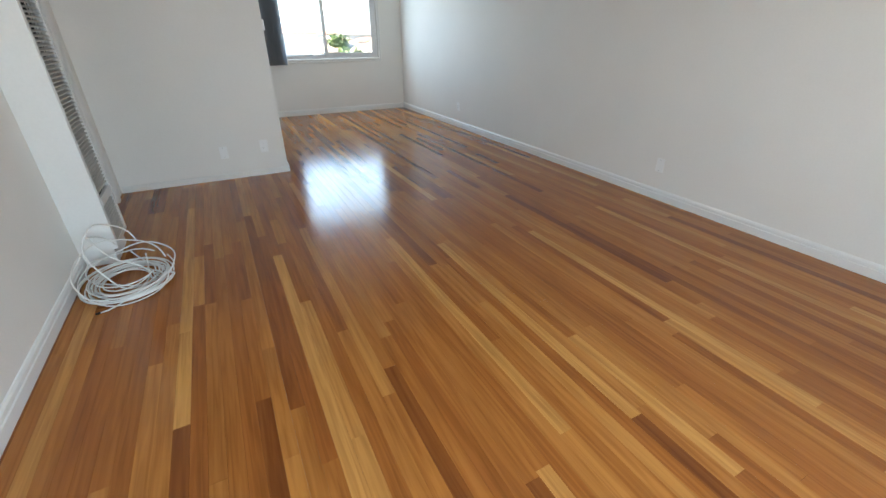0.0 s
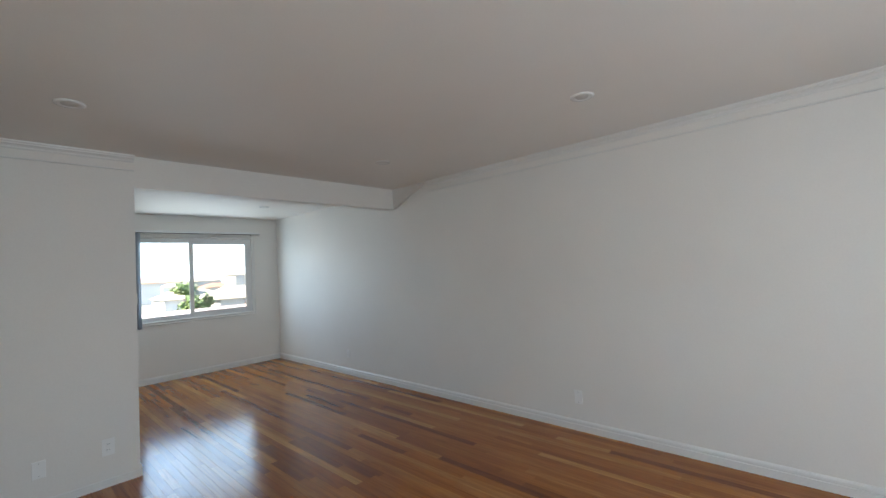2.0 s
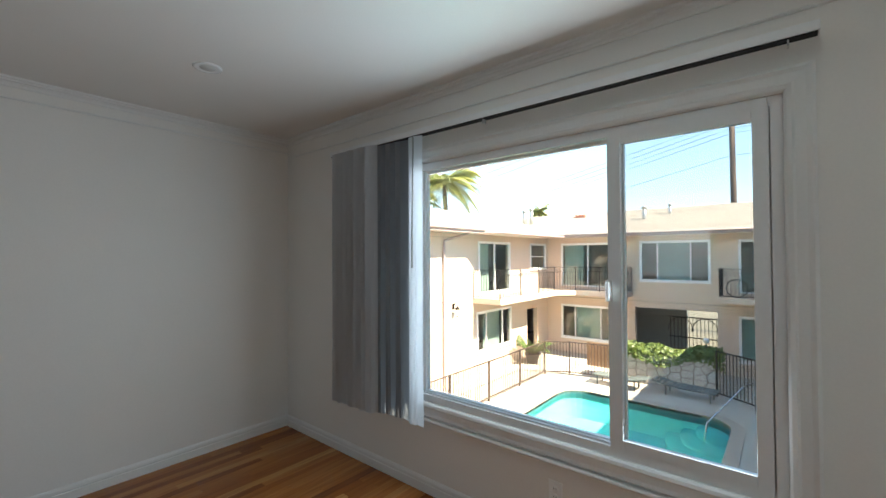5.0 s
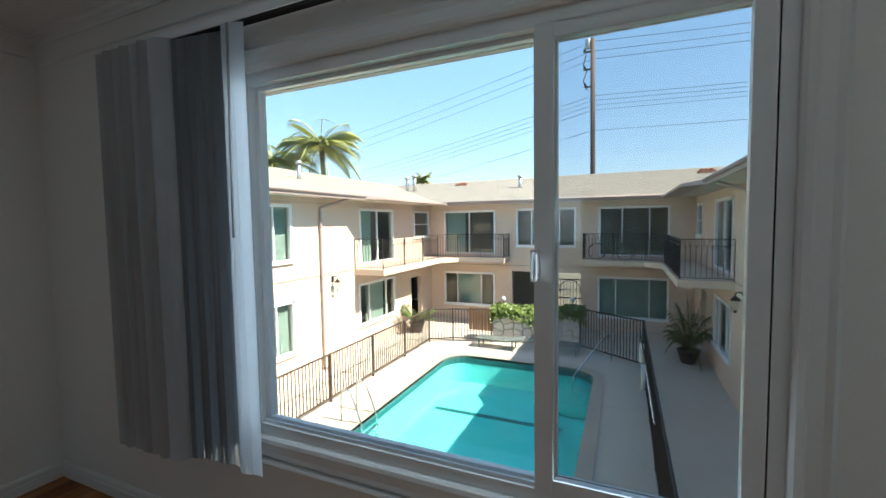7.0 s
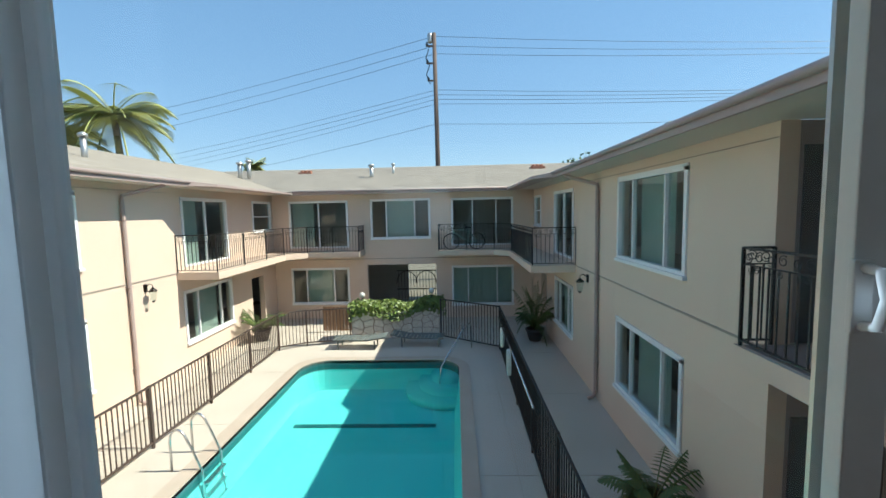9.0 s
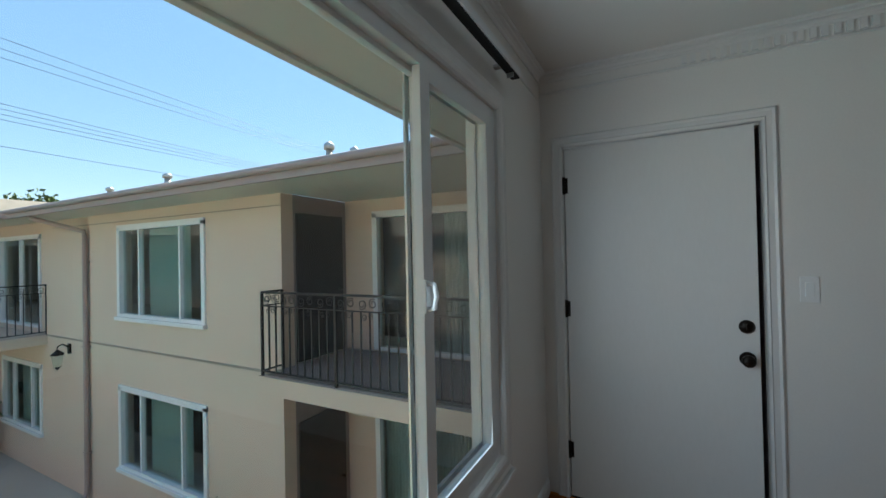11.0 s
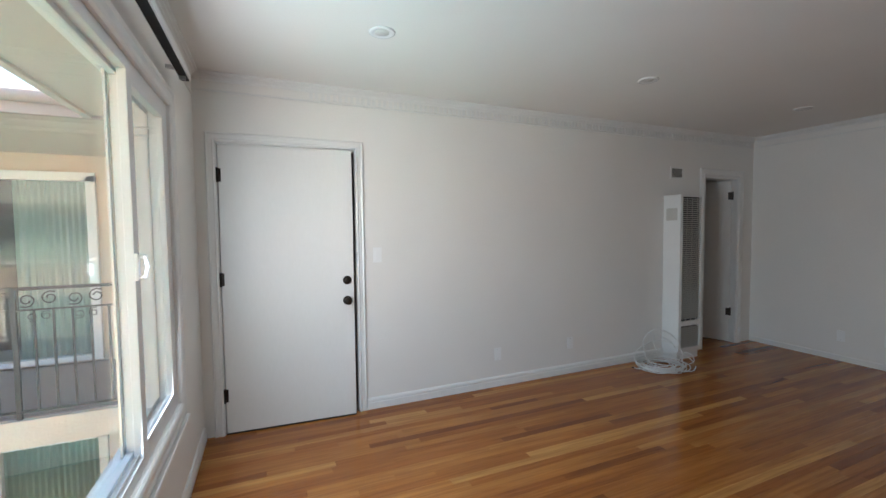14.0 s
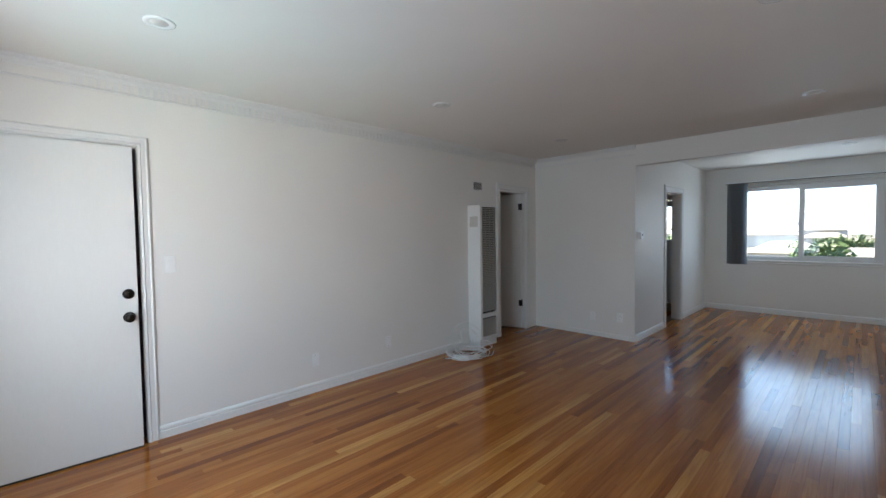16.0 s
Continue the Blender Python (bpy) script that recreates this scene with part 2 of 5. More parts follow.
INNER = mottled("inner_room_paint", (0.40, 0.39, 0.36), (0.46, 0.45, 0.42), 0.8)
DARKDOOR = mottled("dark_door_paint", (0.03, 0.028, 0.028), (0.05, 0.047, 0.045), 0.5, scale=3, fine=30)
LOUNGE = mottled("green_grey_lounger", (0.10, 0.12, 0.11), (0.16, 0.18, 0.17), 0.6, scale=5, fine=40)
OLDWOOD = mottled("brown_gate_wood", (0.26, 0.15, 0.08), (0.36, 0.22, 0.13), 0.8, scale=3, fine=30, stretch=(1, 1, 0.2))
TERRACOTTA = mottled("terracotta", (0.30, 0.12, 0.07), (0.42, 0.19, 0.12), 0.8, scale=5, fine=30)
LAMPGLASS = mottled("frosted_lamp_lens", (0.60, 0.59, 0.56), (0.66, 0.65, 0.62), 0.3)
RINGW = mottled("bright_white_enamel", (0.88, 0.88, 0.87), (0.90, 0.90, 0.89), 0.25, scale=8, fine=60, bump=0.01)
TOWEL = mottled("white_hose", (0.70, 0.70, 0.66), (0.80, 0.80, 0.76), 0.6, scale=9, fine=60)

WATER = glass("pool_water", (0.42, 0.93, 0.92))


# ---- mesh helpers ----
def box(bm, x0, y0, z0, x1, y1, z1, bevel=0.0):
    x0, x1, y0, y1, z0, z1 = min(x0, x1), max(x0, x1), min(y0, y1), max(y0, y1), min(z0, z1), max(z0, z1)
    v = [bm.verts.new(c) for c in ((x0, y0, z0), (x1, y0, z0), (x1, y1, z0), (x0, y1, z0), (x0, y0, z1), (x1, y0, z1), (x1, y1, z1), (x0, y1, z1))]
    fs = [bm.faces.new([v[i] for i in q]) for q in ((3, 2, 1, 0), (4, 5, 6, 7), (0, 1, 5, 4), (1, 2, 6, 5), (2, 3, 7, 6), (3, 0, 4, 7))]
    if bevel:
        es = list({e for f in fs for e in f.edges})
        bmesh.ops.bevel(bm, geom=es, offset=bevel, segments=2, profile=0.6, affect="EDGES", clamp_overlap=True)


def tube(bm, a, b, r0, r1=None, n=10, cap=True):
    a, b = Vector(a), Vector(b)
    r1 = r0 if r1 is None else r1
    d = (b - a).normalized()
    u = d.orthogonal().normalized()
    w = d.cross(u)
    ring = [[bm.verts.new(p + r * (math.cos(k * math.tau / n) * u + math.sin(k * math.tau / n) * w)) for k in range(n)] for p, r in ((a, r0), (b, r1))]
    for k in range(n):
        f = bm.faces.new((ring[0][k], ring[0][(k + 1) % n], ring[1][(k + 1) % n], ring[1][k]))
        f.smooth = n > 6
    if cap:
        bm.faces.new(ring[0][::-1])
        bm.faces.new(ring[1])


def pipe(bm, pts, r, n=8):
    """A bent tube through points, with its joints closed."""
    pts = [Vector(p) for p in pts]
    rings = []
    u = None
    for i, p in enumerate(pts):
        d = (pts[min(i + 1, len(pts) - 1)] - pts[max(i - 1, 0)]).normalized()
        u = d.orthogonal().normalized() if u is None else (u - d * u.dot(d)).normalized()
        w = d.cross(u)
        rings.append([bm.verts.new(p + r * (math.cos(k * math.tau / n) * u + math.sin(k * math.tau / n) * w)) for k in range(n)])
    for a, b in zip(rings, rings[1:]):
        for k in range(n):
            f = bm.faces.new((a[k], a[(k + 1) % n], b[(k + 1) % n], b[k]))
            f.smooth = True
    bm.faces.new(rings[0][::-1])
    bm.faces.new(rings[-1])


def lathe(bm, profile, at, axis="z", n=24):
    """A turned shape from (radius, height) pairs."""
    at = Vector(at)
    rings = []
    for r, h in profile:
        ring = []
        for k in range(n):
            c, s = r * math.cos(k * math.tau / n), r * math.sin(k * math.tau / n)
            q = (c, s, h) if axis == "z" else (h, c, s) if axis == "x" else (s, h, c)
            ring.append(bm.verts.new(at + Vector(q)))
        rings.append(ring)
    for a, b in zip(rings, rings[1:]):
        for k in range(n):
            f = bm.faces.new((a[k], a[(k + 1) % n], b[(k + 1) % n], b[k]))
            f.smooth = True
    if profile[0][0] > 1e-5:
        bm.faces.new(rings[0][::-1])
    if profile[-1][0] > 1e-5:
        bm.faces.new(rings[-1])


def strip(bm, profile, a, b, out):
    """A moulding: (out, up) profile drawn from a to b; out is the way off the wall."""
    a, b, out = Vector(a), Vector(b), Vector(out)
    up = Vector((0, 0, 1))
    r = [[bm.verts.new(p + out * o + up * h) for o, h in profile] for p in (a, b)]
    n = len(profile)
    for k in range(n):
        bm.faces.new((r[0][k], r[0][(k + 1) % n], r[1][(k + 1) % n], r[1][k]))
    bm.faces.new(r[0][::-1])
    bm.faces.new(r[1])


def finish(name, bm, mat):
    bmesh.ops.recalc_face_normals(bm, faces=bm.faces)
    me = bpy.data.meshes.new(name)
    bm.to_mesh(me)
    bm.free()
    me.materials.append(mat)
    return me


def part(name, bm, mat, parent=None, label=""):
    ob = new(name, finish(name, bm, mat))
    ob.parent = parent
    return tagged(ob, label)


def B():
    return bmesh.new()


def boxpart(name, dims, mat, parent=None, bevel=0.0, label=""):
    bm = B()
    box(bm, *dims, bevel)
    return part(name, bm, mat, parent, label)


def thing(name, label, category, group="", at=(0, 0, 0), kind=""):
    ob = new(name)
    ob.empty_display_size = 0.1
    ob.location = at
    return tagged(ob, label, category, group, kind)


def structure(name, bm, mat, label="", category=""):
    return tagged(part(name, bm, mat), label, category, kind="structure")


def wall(name, axis, at, thick, a0, a1, z0, z1, holes, mat, label):
    """A wall across an axis, from at to at + thick, with openings (b0, b1, zb, zt) cut through."""
    bm = B()
    cuts = sorted({a0, a1, *(h[0] for h in holes), *(h[1] for h in holes)})
    for c0, c1 in zip(cuts, cuts[1:]):
        mid = (c0 + c1) / 2
        spans = sorted((h[2], h[3]) for h in holes if h[0] < mid < h[1])
        z = z0
        for zb, zt in spans + [(z1, z1)]:
            if zb - z > 1e-4:
                if axis == "x":
                    box(bm, at, c0, z, at + thick, c1, zb)
                else:
                    box(bm, c0, at, z, c1, at + thick, zb)
            z = max(z, zt)
    bmesh.ops.remove_doubles(bm, verts=bm.verts, dist=1e-5)
    seen = {}
    for f in bm.faces:
        seen.setdefault(tuple(sorted(v.index for v in f.verts)), []).append(f)
    inner = [f for fs in seen.values() if len(fs) > 1 for f in fs]
    if inner:
        bmesh.ops.delete(bm, geom=inner, context="FACES_ONLY")
    return structure(name, bm, mat, label, "wall")


# ---- the flat: walls, floor, ceiling ----
W, YP, XP, YN, H, HD = 4.18, 5.97, 1.462, 9.30, 2.50, 2.25
T = 0.14
WX0, WX1, WZ0, WZ1 = 0.79, 2.625, 0.56, 2.06      # big window's opening
NX0, NX1, NZ0, NZ1 = 1.95, 3.71, 0.90, 2.13      # far window's opening
wall("wall_window", "y", -T, T, -0.14, W + T, -0.12, 2.72, [(WX0, WX1, WZ0, WZ1)], WALL, "off-white painted wall with the large sliding window")
wall("wall_entry", "x", -T, T, 0, YP, -0.12, 2.72, [(0.115, 1.085, -0.12, 2.05), (5.075, 5.70, -0.12, 2.01)], WALL, "off-white painted wall with the front door and wall heater")
wall("wall_long", "x", W, T, 0, YN, -0.12, 2.72, [], WALL, "long bare off-white painted wall")
wall("wall_partition", "y", YP, 0.13, -T, XP, -0.12, 2.72, [], WALL, "short off-white partition wall beside the dining nook")
wall("wall_nook", "x", XP - 0.13, 0.13, YP + 0.13, YN, -0.12, 2.72, [(7.12, 7.86, -0.12, 2.01)], WALL, "off-white nook wall with the kitchen doorway")
wall("wall_far", "y", YN, T, -1.5, W + T, -0.12, 2.72, [(NX0, NX1, NZ0, NZ1), (0.30, 1.10, -0.12, 2.03)], WALL, "off-white end wall with the dining nook window")
bm = B()
box(bm, XP, YP, HD, W, YP + 0.13, 2.72)
structure("wall_header", bm, WALL, "off-white dropped header over the nook opening", "beam")
bm = B()
v = [bm.verts.new(c) for c in ((W, YP, HD), (W, YP - 0.58, H), (W, YP, H), (W - 0.035, YP, HD), (W - 0.035, YP - 0.58, H), (W - 0.035, YP, H))]
for q in ((0, 1, 2), (3, 5, 4), (0, 3, 4, 1), (0, 2, 5, 3), (1, 4, 5, 2)):
    bm.faces.new([v[i] for i in q])
structure("trim_gusset", bm, WALL, "triangular painted gusset beside the header", "trim")
bm = B()
box(bm, 0, 0, H, W, YP, H + 0.1)
box(bm, XP, YP + 0.13, H - 0.01, W, YN, H + 0.1)
box(bm, -1.5, 0, H, -T, YN, H + 0.1)
box(bm, -T, YP + 0.13, H, XP - 0.13, YN, H + 0.1)
structure("ceiling", bm, CEIL, "smooth off-white painted ceiling", "ceiling")

# hall behind the inner door and kitchen behind the nook doorway
wall("wall_hall_back", "x", -1.5, 0.1, 1.2, YN, -0.12, 2.72, [], WALL, "off-white hall wall")
wall("wall_hall_side", "y", 1.2, 0.1, -1.4, -T, -0.12, 2.72, [], WALL, "off-white hall wall")
wall("wall_hall_end", "y", YP + 0.0, 0.13, -1.4, -T, -0.12, 2.72, [], WALL, "off-white hall wall")
wall("wall_porch_side", "x", -1.4, 0.1, -0.14, 1.2, -0.12, 2.72, [], STUCCO, "tan stucco porch wall")
wall("wall_porch_front", "y", -0.14, 0.1, -1.3, -T, -0.12, 2.72, [], STUCCO, "tan stucco porch wall")

# under-floor
bm = B()
box(bm, -1.5, -0.02, -0.12, W, YN, -0.014)
structure("floor", bm, MORTAR, "sub-floor under the oak strips", "floor")

# baseboards, crown, frieze
BASE = [(0, 0), (0.016, 0), (0.016, 0.052), (0.011, 0.056), (0.015, 0.062), (0.013, 0.078), (0.006, 0.088), (0, 0.09)]
CROWN = [(0, 0), (0, -0.052), (0.007, -0.052), (0.011, -0.044), (0.011, -0.036), (0.020, -0.026), (0.032, -0.022), (0.034, -0.014), (0.046, -0.010), (0.048, 0)]
FRIEZE = [(0, -0.006), (0.006, -0.006), (0.010, 0), (0.006, 0.006), (0, 0.006)]


def base(name, a, b, out):
    bm = B()
    strip(bm, BASE, a, b, out)
    structure(name, bm, TRIM, "white painted moulded baseboard", "baseboard")


base("baseboard_entry", (0, 1.138, 0), (0, 4.43, 0), (1, 0, 0))
base("baseboard_long", (W, 0.016, 0), (W, YN - 0.016, 0), (-1, 0, 0))
base("baseboard_window", (0.02, 0, 0), (W, 0, 0), (0, 1, 0))
base("baseboard_far", (XP, YN, 0), (W, YN, 0), (0, -1, 0))
base("baseboard_nook", (XP, YP + 0.0, 0), (XP, 7.03, 0), (1, 0, 0))
base("baseboard_nook_end", (XP, 7.96, 0), (XP, YN - 0.016, 0), (1, 0, 0))
bm = B()
strip(bm, [(0, 0), (0.006, 0), (0.006, 0.055), (0, 0.06)], (0.016, YP, 0), (XP, YP, 0), (0, -1, 0))
structure("baseboard_partition", bm, TRIM, "thin white painted baseboard", "baseboard")
for nm, a, b, o in (("entry", (0, 0.0, H), (0, YP, H), (1, 0, 0)), ("long", (W, 0.0, H), (W, 5.37, H), (-1, 0, 0)), ("window", (0.048, 0, H), (W - 0.048, 0, H), (0, 1, 0)), ("partition", (0.048, YP, H), (XP, YP, H), (0, -1, 0))):
    bm = B()
    strip(bm, CROWN, a, b, o)
    structure("trim_crown_" + nm, bm, TRIM, "white painted stepped crown moulding", "crown moulding")
    bm = B()
    strip(bm, FRIEZE, Vector(a) - Vector((0, 0, 0.115 if nm != "window" else 0.155)), Vector(b) - Vector((0, 0, 0.115 if nm != "window" else 0.155)), o)
    structure("trim_bead_" + nm, bm, TRIM, "thin painted bead below the crown moulding", "trim")
bm = B()
y = 0.75
while y < 5.9:
    for k in range(2):
        box(bm, 0, y + k * 0.040, H - 0.102, 0.013, y + k * 0.040 + 0.024, H - 0.054)
    y += 0.086
structure("trim_dentils", bm, TRIM, "row of small painted dentils below the crown", "trim")


# ---- doors, casings ----
CASE = [(0, 0), (0.085, 0), (0.085, 0.012), (0.074, 0.020), (0.060, 0.014), (0.030, 0.016), (0.022, 0.022), (0.008, 0.018), (0, 0.010)]


def casing(bm, plane, at, sign, a0, a1, zb, zt, w=0.085, sill=False):
    """Moulded casing round an opening a0..a1, zb..zt on the wall face at, mitred."""
    prof = [(u * w / 0.085, h) for u, h in CASE]

    def put(u, z, h):
        return Vector((at + sign * h, u, z)) if plane == "x" else Vector((u, at + sign * h, z))

    corners = [(a0, zb, -1, -1 if sill else 0), (a0, zt, -1, 1), (a1, zt, 1, 1), (a1, zb, 1, -1 if sill else 0)]
    rings = [[bm.verts.new(put(ca + da * u, cz + dz * u, h)) for u, h in prof] for ca, cz, da, dz in corners]
    n = len(prof)
    pairs = [(0, 1), (1, 2), (2, 3)] + ([(3, 0)] if sill else [])
    for i, j in pairs:
        for k in range(n):
            bm.faces.new((rings[i][k], rings[i][(k + 1) % n], rings[j][(k + 1) % n], rings[j][k]))
    if not sill:
        bm.faces.new(rings[0])
        bm.faces.new(rings[3][::-1])


def jamb(bm, plane, a0, a1, zt, d0, d1, t=0.02, zb=0.0):
    for q in ((a0, a0 + t, zb, zt), (a1 - t, a1, zb, zt), (a0 + t, a1 - t, zt - t, zt)):
        if plane == "x":
            box(bm, d0, q[0], q[2], d1, q[1], q[3])
        else:
            box(bm, q[0], d0, q[2], q[1], d1, q[3])


door = thing("door_front", "white painted flush front door standing slightly ajar", "door", at=(0.0, 0.135, 0), kind="structure")
bm = B()
jamb(bm, "x", 0.115, 1.085, 2.05, -T, 0.0, 0.018)
tagged(part("trim_front_jamb", bm, TRIM), "white painted door jamb", "trim", kind="structure")
bm = B()
casing(bm, "x", 0, 1, 0.130, 1.070, 0, 2.045, 0.066)
tagged(part("trim_front_casing", bm, TRIM), "white moulded door casing", "trim", kind="structure")
bm = B()
box(bm, -0.034, 0.004, 0.012, 0.006, 0.905, 2.028, 0.002)
leaf = part("door_leaf", bm, DOORP, door)
bm = B()
box(bm, -0.03, 0.002, 0.0, 0.004, 0.903, 0.013)
part("sweep", bm, DARK, door, "black rubber door sweep")
for z in (0.28, 1.10, 1.82):
    bm = B()
    tube(bm, (0.012, 0.0, z - 0.05), (0.012, 0.0, z + 0.05), 0.008)
    box(bm, 0.004, -0.022, z - 0.045, 0.008, 0.022, z + 0.045)
    part("hinge", bm, BRONZE, door, "dark bronze butt hinge")
bm = B()
lathe(bm, [(0.033, 0), (0.033, 0.006), (0.026, 0.012), (0.024, 0.016), (0.0, 0.016)], (0.006, 0.855, 1.055), "x")
box(bm, 0.02, 0.852, 1.04, 0.034, 0.858, 1.07, 0.001)
part("deadbolt", bm, BRONZE, door, "dark bronze deadbolt rose")
bm = B()
lathe(bm, [(0.034, 0), (0.034, 0.006), (0.018, 0.012), (0.013, 0.03), (0.022, 0.04), (0.029, 0.052), (0.027, 0.064), (0.014, 0.071), (0, 0.072)], (0.006, 0.855, 0.90), "x")
part("door_knob", bm, BRONZE, door, "dark bronze round door knob")
door.rotation_euler = (0, 0, radians(-3.2))

# inner panelled door, open into the hall
door2 = thing("door_hall", "white panelled inner door standing open into the hall", "door", at=(-0.07, 5.685, 0), kind="structure")
bm = B()
casing(bm, "x", 0, 1, 5.085, 5.69, 0, 2.01)
tagged(part("trim_hall_casing", bm, TRIM), "white moulded door casing", "trim", kind="structure")
bm = B()
jamb(bm, "x", 5.075, 5.70, 2.01, -T, 0.0)
tagged(part("trim_hall_jamb", bm, TRIM), "white painted door jamb", "trim", kind="structure")
bm = B()
box(bm, -0.60, -0.035, 0.01, 0, 0, 1.985, 0.002)
part("door_leaf", bm, DOORP, door2)
for x0, x1 in ((-0.52, -0.33), (-0.27, -0.08)):
    for z0, z1 in ((0.2, 0.95), (1.1, 1.82)):
        bm = B()
        box(bm, x0, -0.041, z0, x1, -0.035, z1, 0.004)
        box(bm, x0 + 0.03, -0.047, z0 + 0.03, x1 - 0.03, -0.040, z1 - 0.03, 0.005)
        part("panel", bm, DOORP, door2)
for z in (0.38, 1.80):
    bm = B()
    tube(bm, (0.012, -0.02, z - 0.05), (0.012, -0.02, z + 0.05), 0.009)
    box(bm, -0.03, -0.046, z - 0.045, 0.012, -0.0415, z + 0.045)
    part("hinge", bm, BRONZE, door2, "dark bronze butt hinge")
door2.rotation_euler = (0, 0, radians(22))

# kitchen doorway
bm = B()
casing(bm, "x", XP, 1, 7.13, 7.85, 0, 2.0)
tagged(part("trim_kitchen_casing", bm, TRIM), "white moulded doorway casing", "trim", kind="structure")
bm = B()
jamb(bm, "x", 7.12, 7.86, 2.01, XP - 0.13, XP)
tagged(part("trim_kitchen_jamb", bm, TRIM), "white painted doorway jamb", "trim", kind="structure")
kd = thing("door_kitchen", "grey-white half-glazed back door in the kitchen", "door", at=(0.32, YN + 0.03, 0), kind="structure")
for d in ((0, 0, 0.01, 0.11, 0.04, 2.0), (0.65, 0, 0.01, 0.76, 0.04, 2.0), (0.11, 0, 0.01, 0.65, 0.04, 1.24), (0.11, 0, 1.88, 0.65, 0.04, 2.0)):
    boxpart("door_rail", d, DOORP, kd, 0.002)
boxpart("pane", (0.11, 0.015, 1.24, 0.65, 0.021, 1.88), TINTED, kd).visible_shadow = False
bm = B()
jamb(bm, "y", 0.30, 1.10, 2.03, YN, YN + T, 0.022)
box(bm, 0.322, YN, -0.12, 1.078, YN + T, 0.008)
tagged(part("trim_kitchen_back_jamb", bm, TRIM), "white painted back door jamb and sill", "trim", kind="structure")


# ---- windows ----
def slider(name, axis_y, inward, x0, x1, z0, z1, xm, slide_low, label, screen=True, pane_mat=GLASS):
    """A white vinyl two-light sliding window; the light between x0 and xm slides if slide_low."""
    w = thing(name, label, "window", at=(0, axis_y, 0), kind="structure")
    s = inward
    bm = B()
    f = 0.045
    for q in ((x0, x0 + f, z0, z1), (x1 - f, x1, z0, z1), (x0 + f, x1 - f, z0, z0 + f), (x0 + f, x1 - f, z1 - f, z1)):
        box(bm, q[0], -0.085 * s, q[2], q[1], -0.004 * s, q[3], 0.003)
    for off in (-0.02, -0.05):
        box(bm, x0 + f, (off - 0.003) * s, z0 + f, x1 - f, (off + 0.003) * s, z0 + f + 0.012)
    part("window_frame", bm, VINYL, w)
    ia, ib = ((x0 + f - 0.01, xm + 0.035) if slide_low else (xm - 0.035, x1 - f + 0.01))
    oa, ob_ = ((xm - 0.03, x1 - f + 0.01) if slide_low else (x0 + f - 0.01, xm + 0.03))
    for nm, a, b, d0, d1, g in (("sliding_sash", ia, ib, -0.004, -0.034, 0.058), ("fixed_sash", oa, ob_, -0.040, -0.066, 0.03)):
        bm = B()
        zl, zh = z0 + f - 0.008, z1 - f + 0.008
        for q in ((a, a + g, zl, zh), (b - g, b, zl, zh), (a + g, b - g, zl, zl + g * 0.8), (a + g, b - g, zh - g * 0.8, zh)):
            box(bm, q[0], d0 * s, q[2], q[1], d1 * s, q[3], 0.003)
        sash = part(nm, bm, VINYL, w)
        dm = (d0 + d1) / 2
        gp = boxpart("pane", (a + g - 0.004, (dm - 0.002) * s, zl + g * 0.8 - 0.004, b - g + 0.004, (dm + 0.002) * s, zh - g * 0.8 + 0.004), pane_mat, sash)
        gp.visible_shadow = False
        if nm == "sliding_sash":
            hx = b - 0.004 if slide_low else a + 0.004
            zc = z0 + (z1 - z0) * 0.5 + 0.0
            bm = B()
            pipe(bm, [(hx, 0.004 * s, zc - 0.04), (hx - 0.004, 0.026 * s, zc - 0.036), (hx - 0.006, 0.034 * s, zc), (hx - 0.004, 0.026 * s, zc + 0.036), (hx, 0.004 * s, zc + 0.04)], 0.008)
            box(bm, hx - 0.014, -0.003 * s, zc - 0.05, hx + 0.014, 0.008 * s, zc + 0.05, 0.003)
            part("latch_handle", bm, VINYL, sash, "white curved latch handle")
    if screen:
        a, b = (x0 + f - 0.012, xm + 0.02) if slide_low else (xm - 0.02, x1 - f + 0.012)
        bm = B()
        for q in ((a, a + 0.02, z0 + f, z1 - f), (b - 0.02, b, z0 + f, z1 - f), (a + 0.02, b - 0.02, z0 + f, z0 + f + 0.02), (a + 0.02, b - 0.02, z1 - f - 0.02, z1 - f)):
            box(bm, q[0], -0.078 * s, q[2], q[1], -0.070 * s, q[3])
        sf = part("screen_frame", bm, ALU, w, "grey aluminium insect screen frame")
        boxpart("screen_mesh", (a + 0.02, -0.0745 * s, z0 + f + 0.02, b - 0.02, -0.0735 * s, z1 - f - 0.02), SCREEN, sf, label="fine dark insect screen")
    return w


slider("window_1", 0.0, 1, WX0, WX1, WZ0, WZ1, 1.385, True, "large white vinyl sliding window over the courtyard")
slider("window_2", YN, -1, NX0, NX1, NZ0, NZ1, 2.80, False, "white vinyl sliding window of the dining nook", pane_mat=TINTED)
bm = B()
casing(bm, "y", 0, 1, WX0, WX1, WZ0, WZ1, 0.09, sill=True)
structure("trim_window_casing", bm, TRIM, "white moulded window casing", "trim")
bm = B()
strip(bm, [(0, 0), (0.03, 0.004), (0.034, 0.012), (0.03, 0.022), (0, 0.022)], (WX0 - 0.10, 0.0, WZ0 - 0.116), (WX1 + 0.10, 0.0, WZ0 - 0.116), (0, 1, 0))
structure("trim_window_apron", bm, TRIM, "white moulded window sill", "trim")
bm = B()
casing(bm, "y", YN, -1, NX0, NX1, NZ0, NZ1, 0.06, sill=True)
structure("trim_nook_casing", bm, TRIM, "white moulded window casing", "trim")


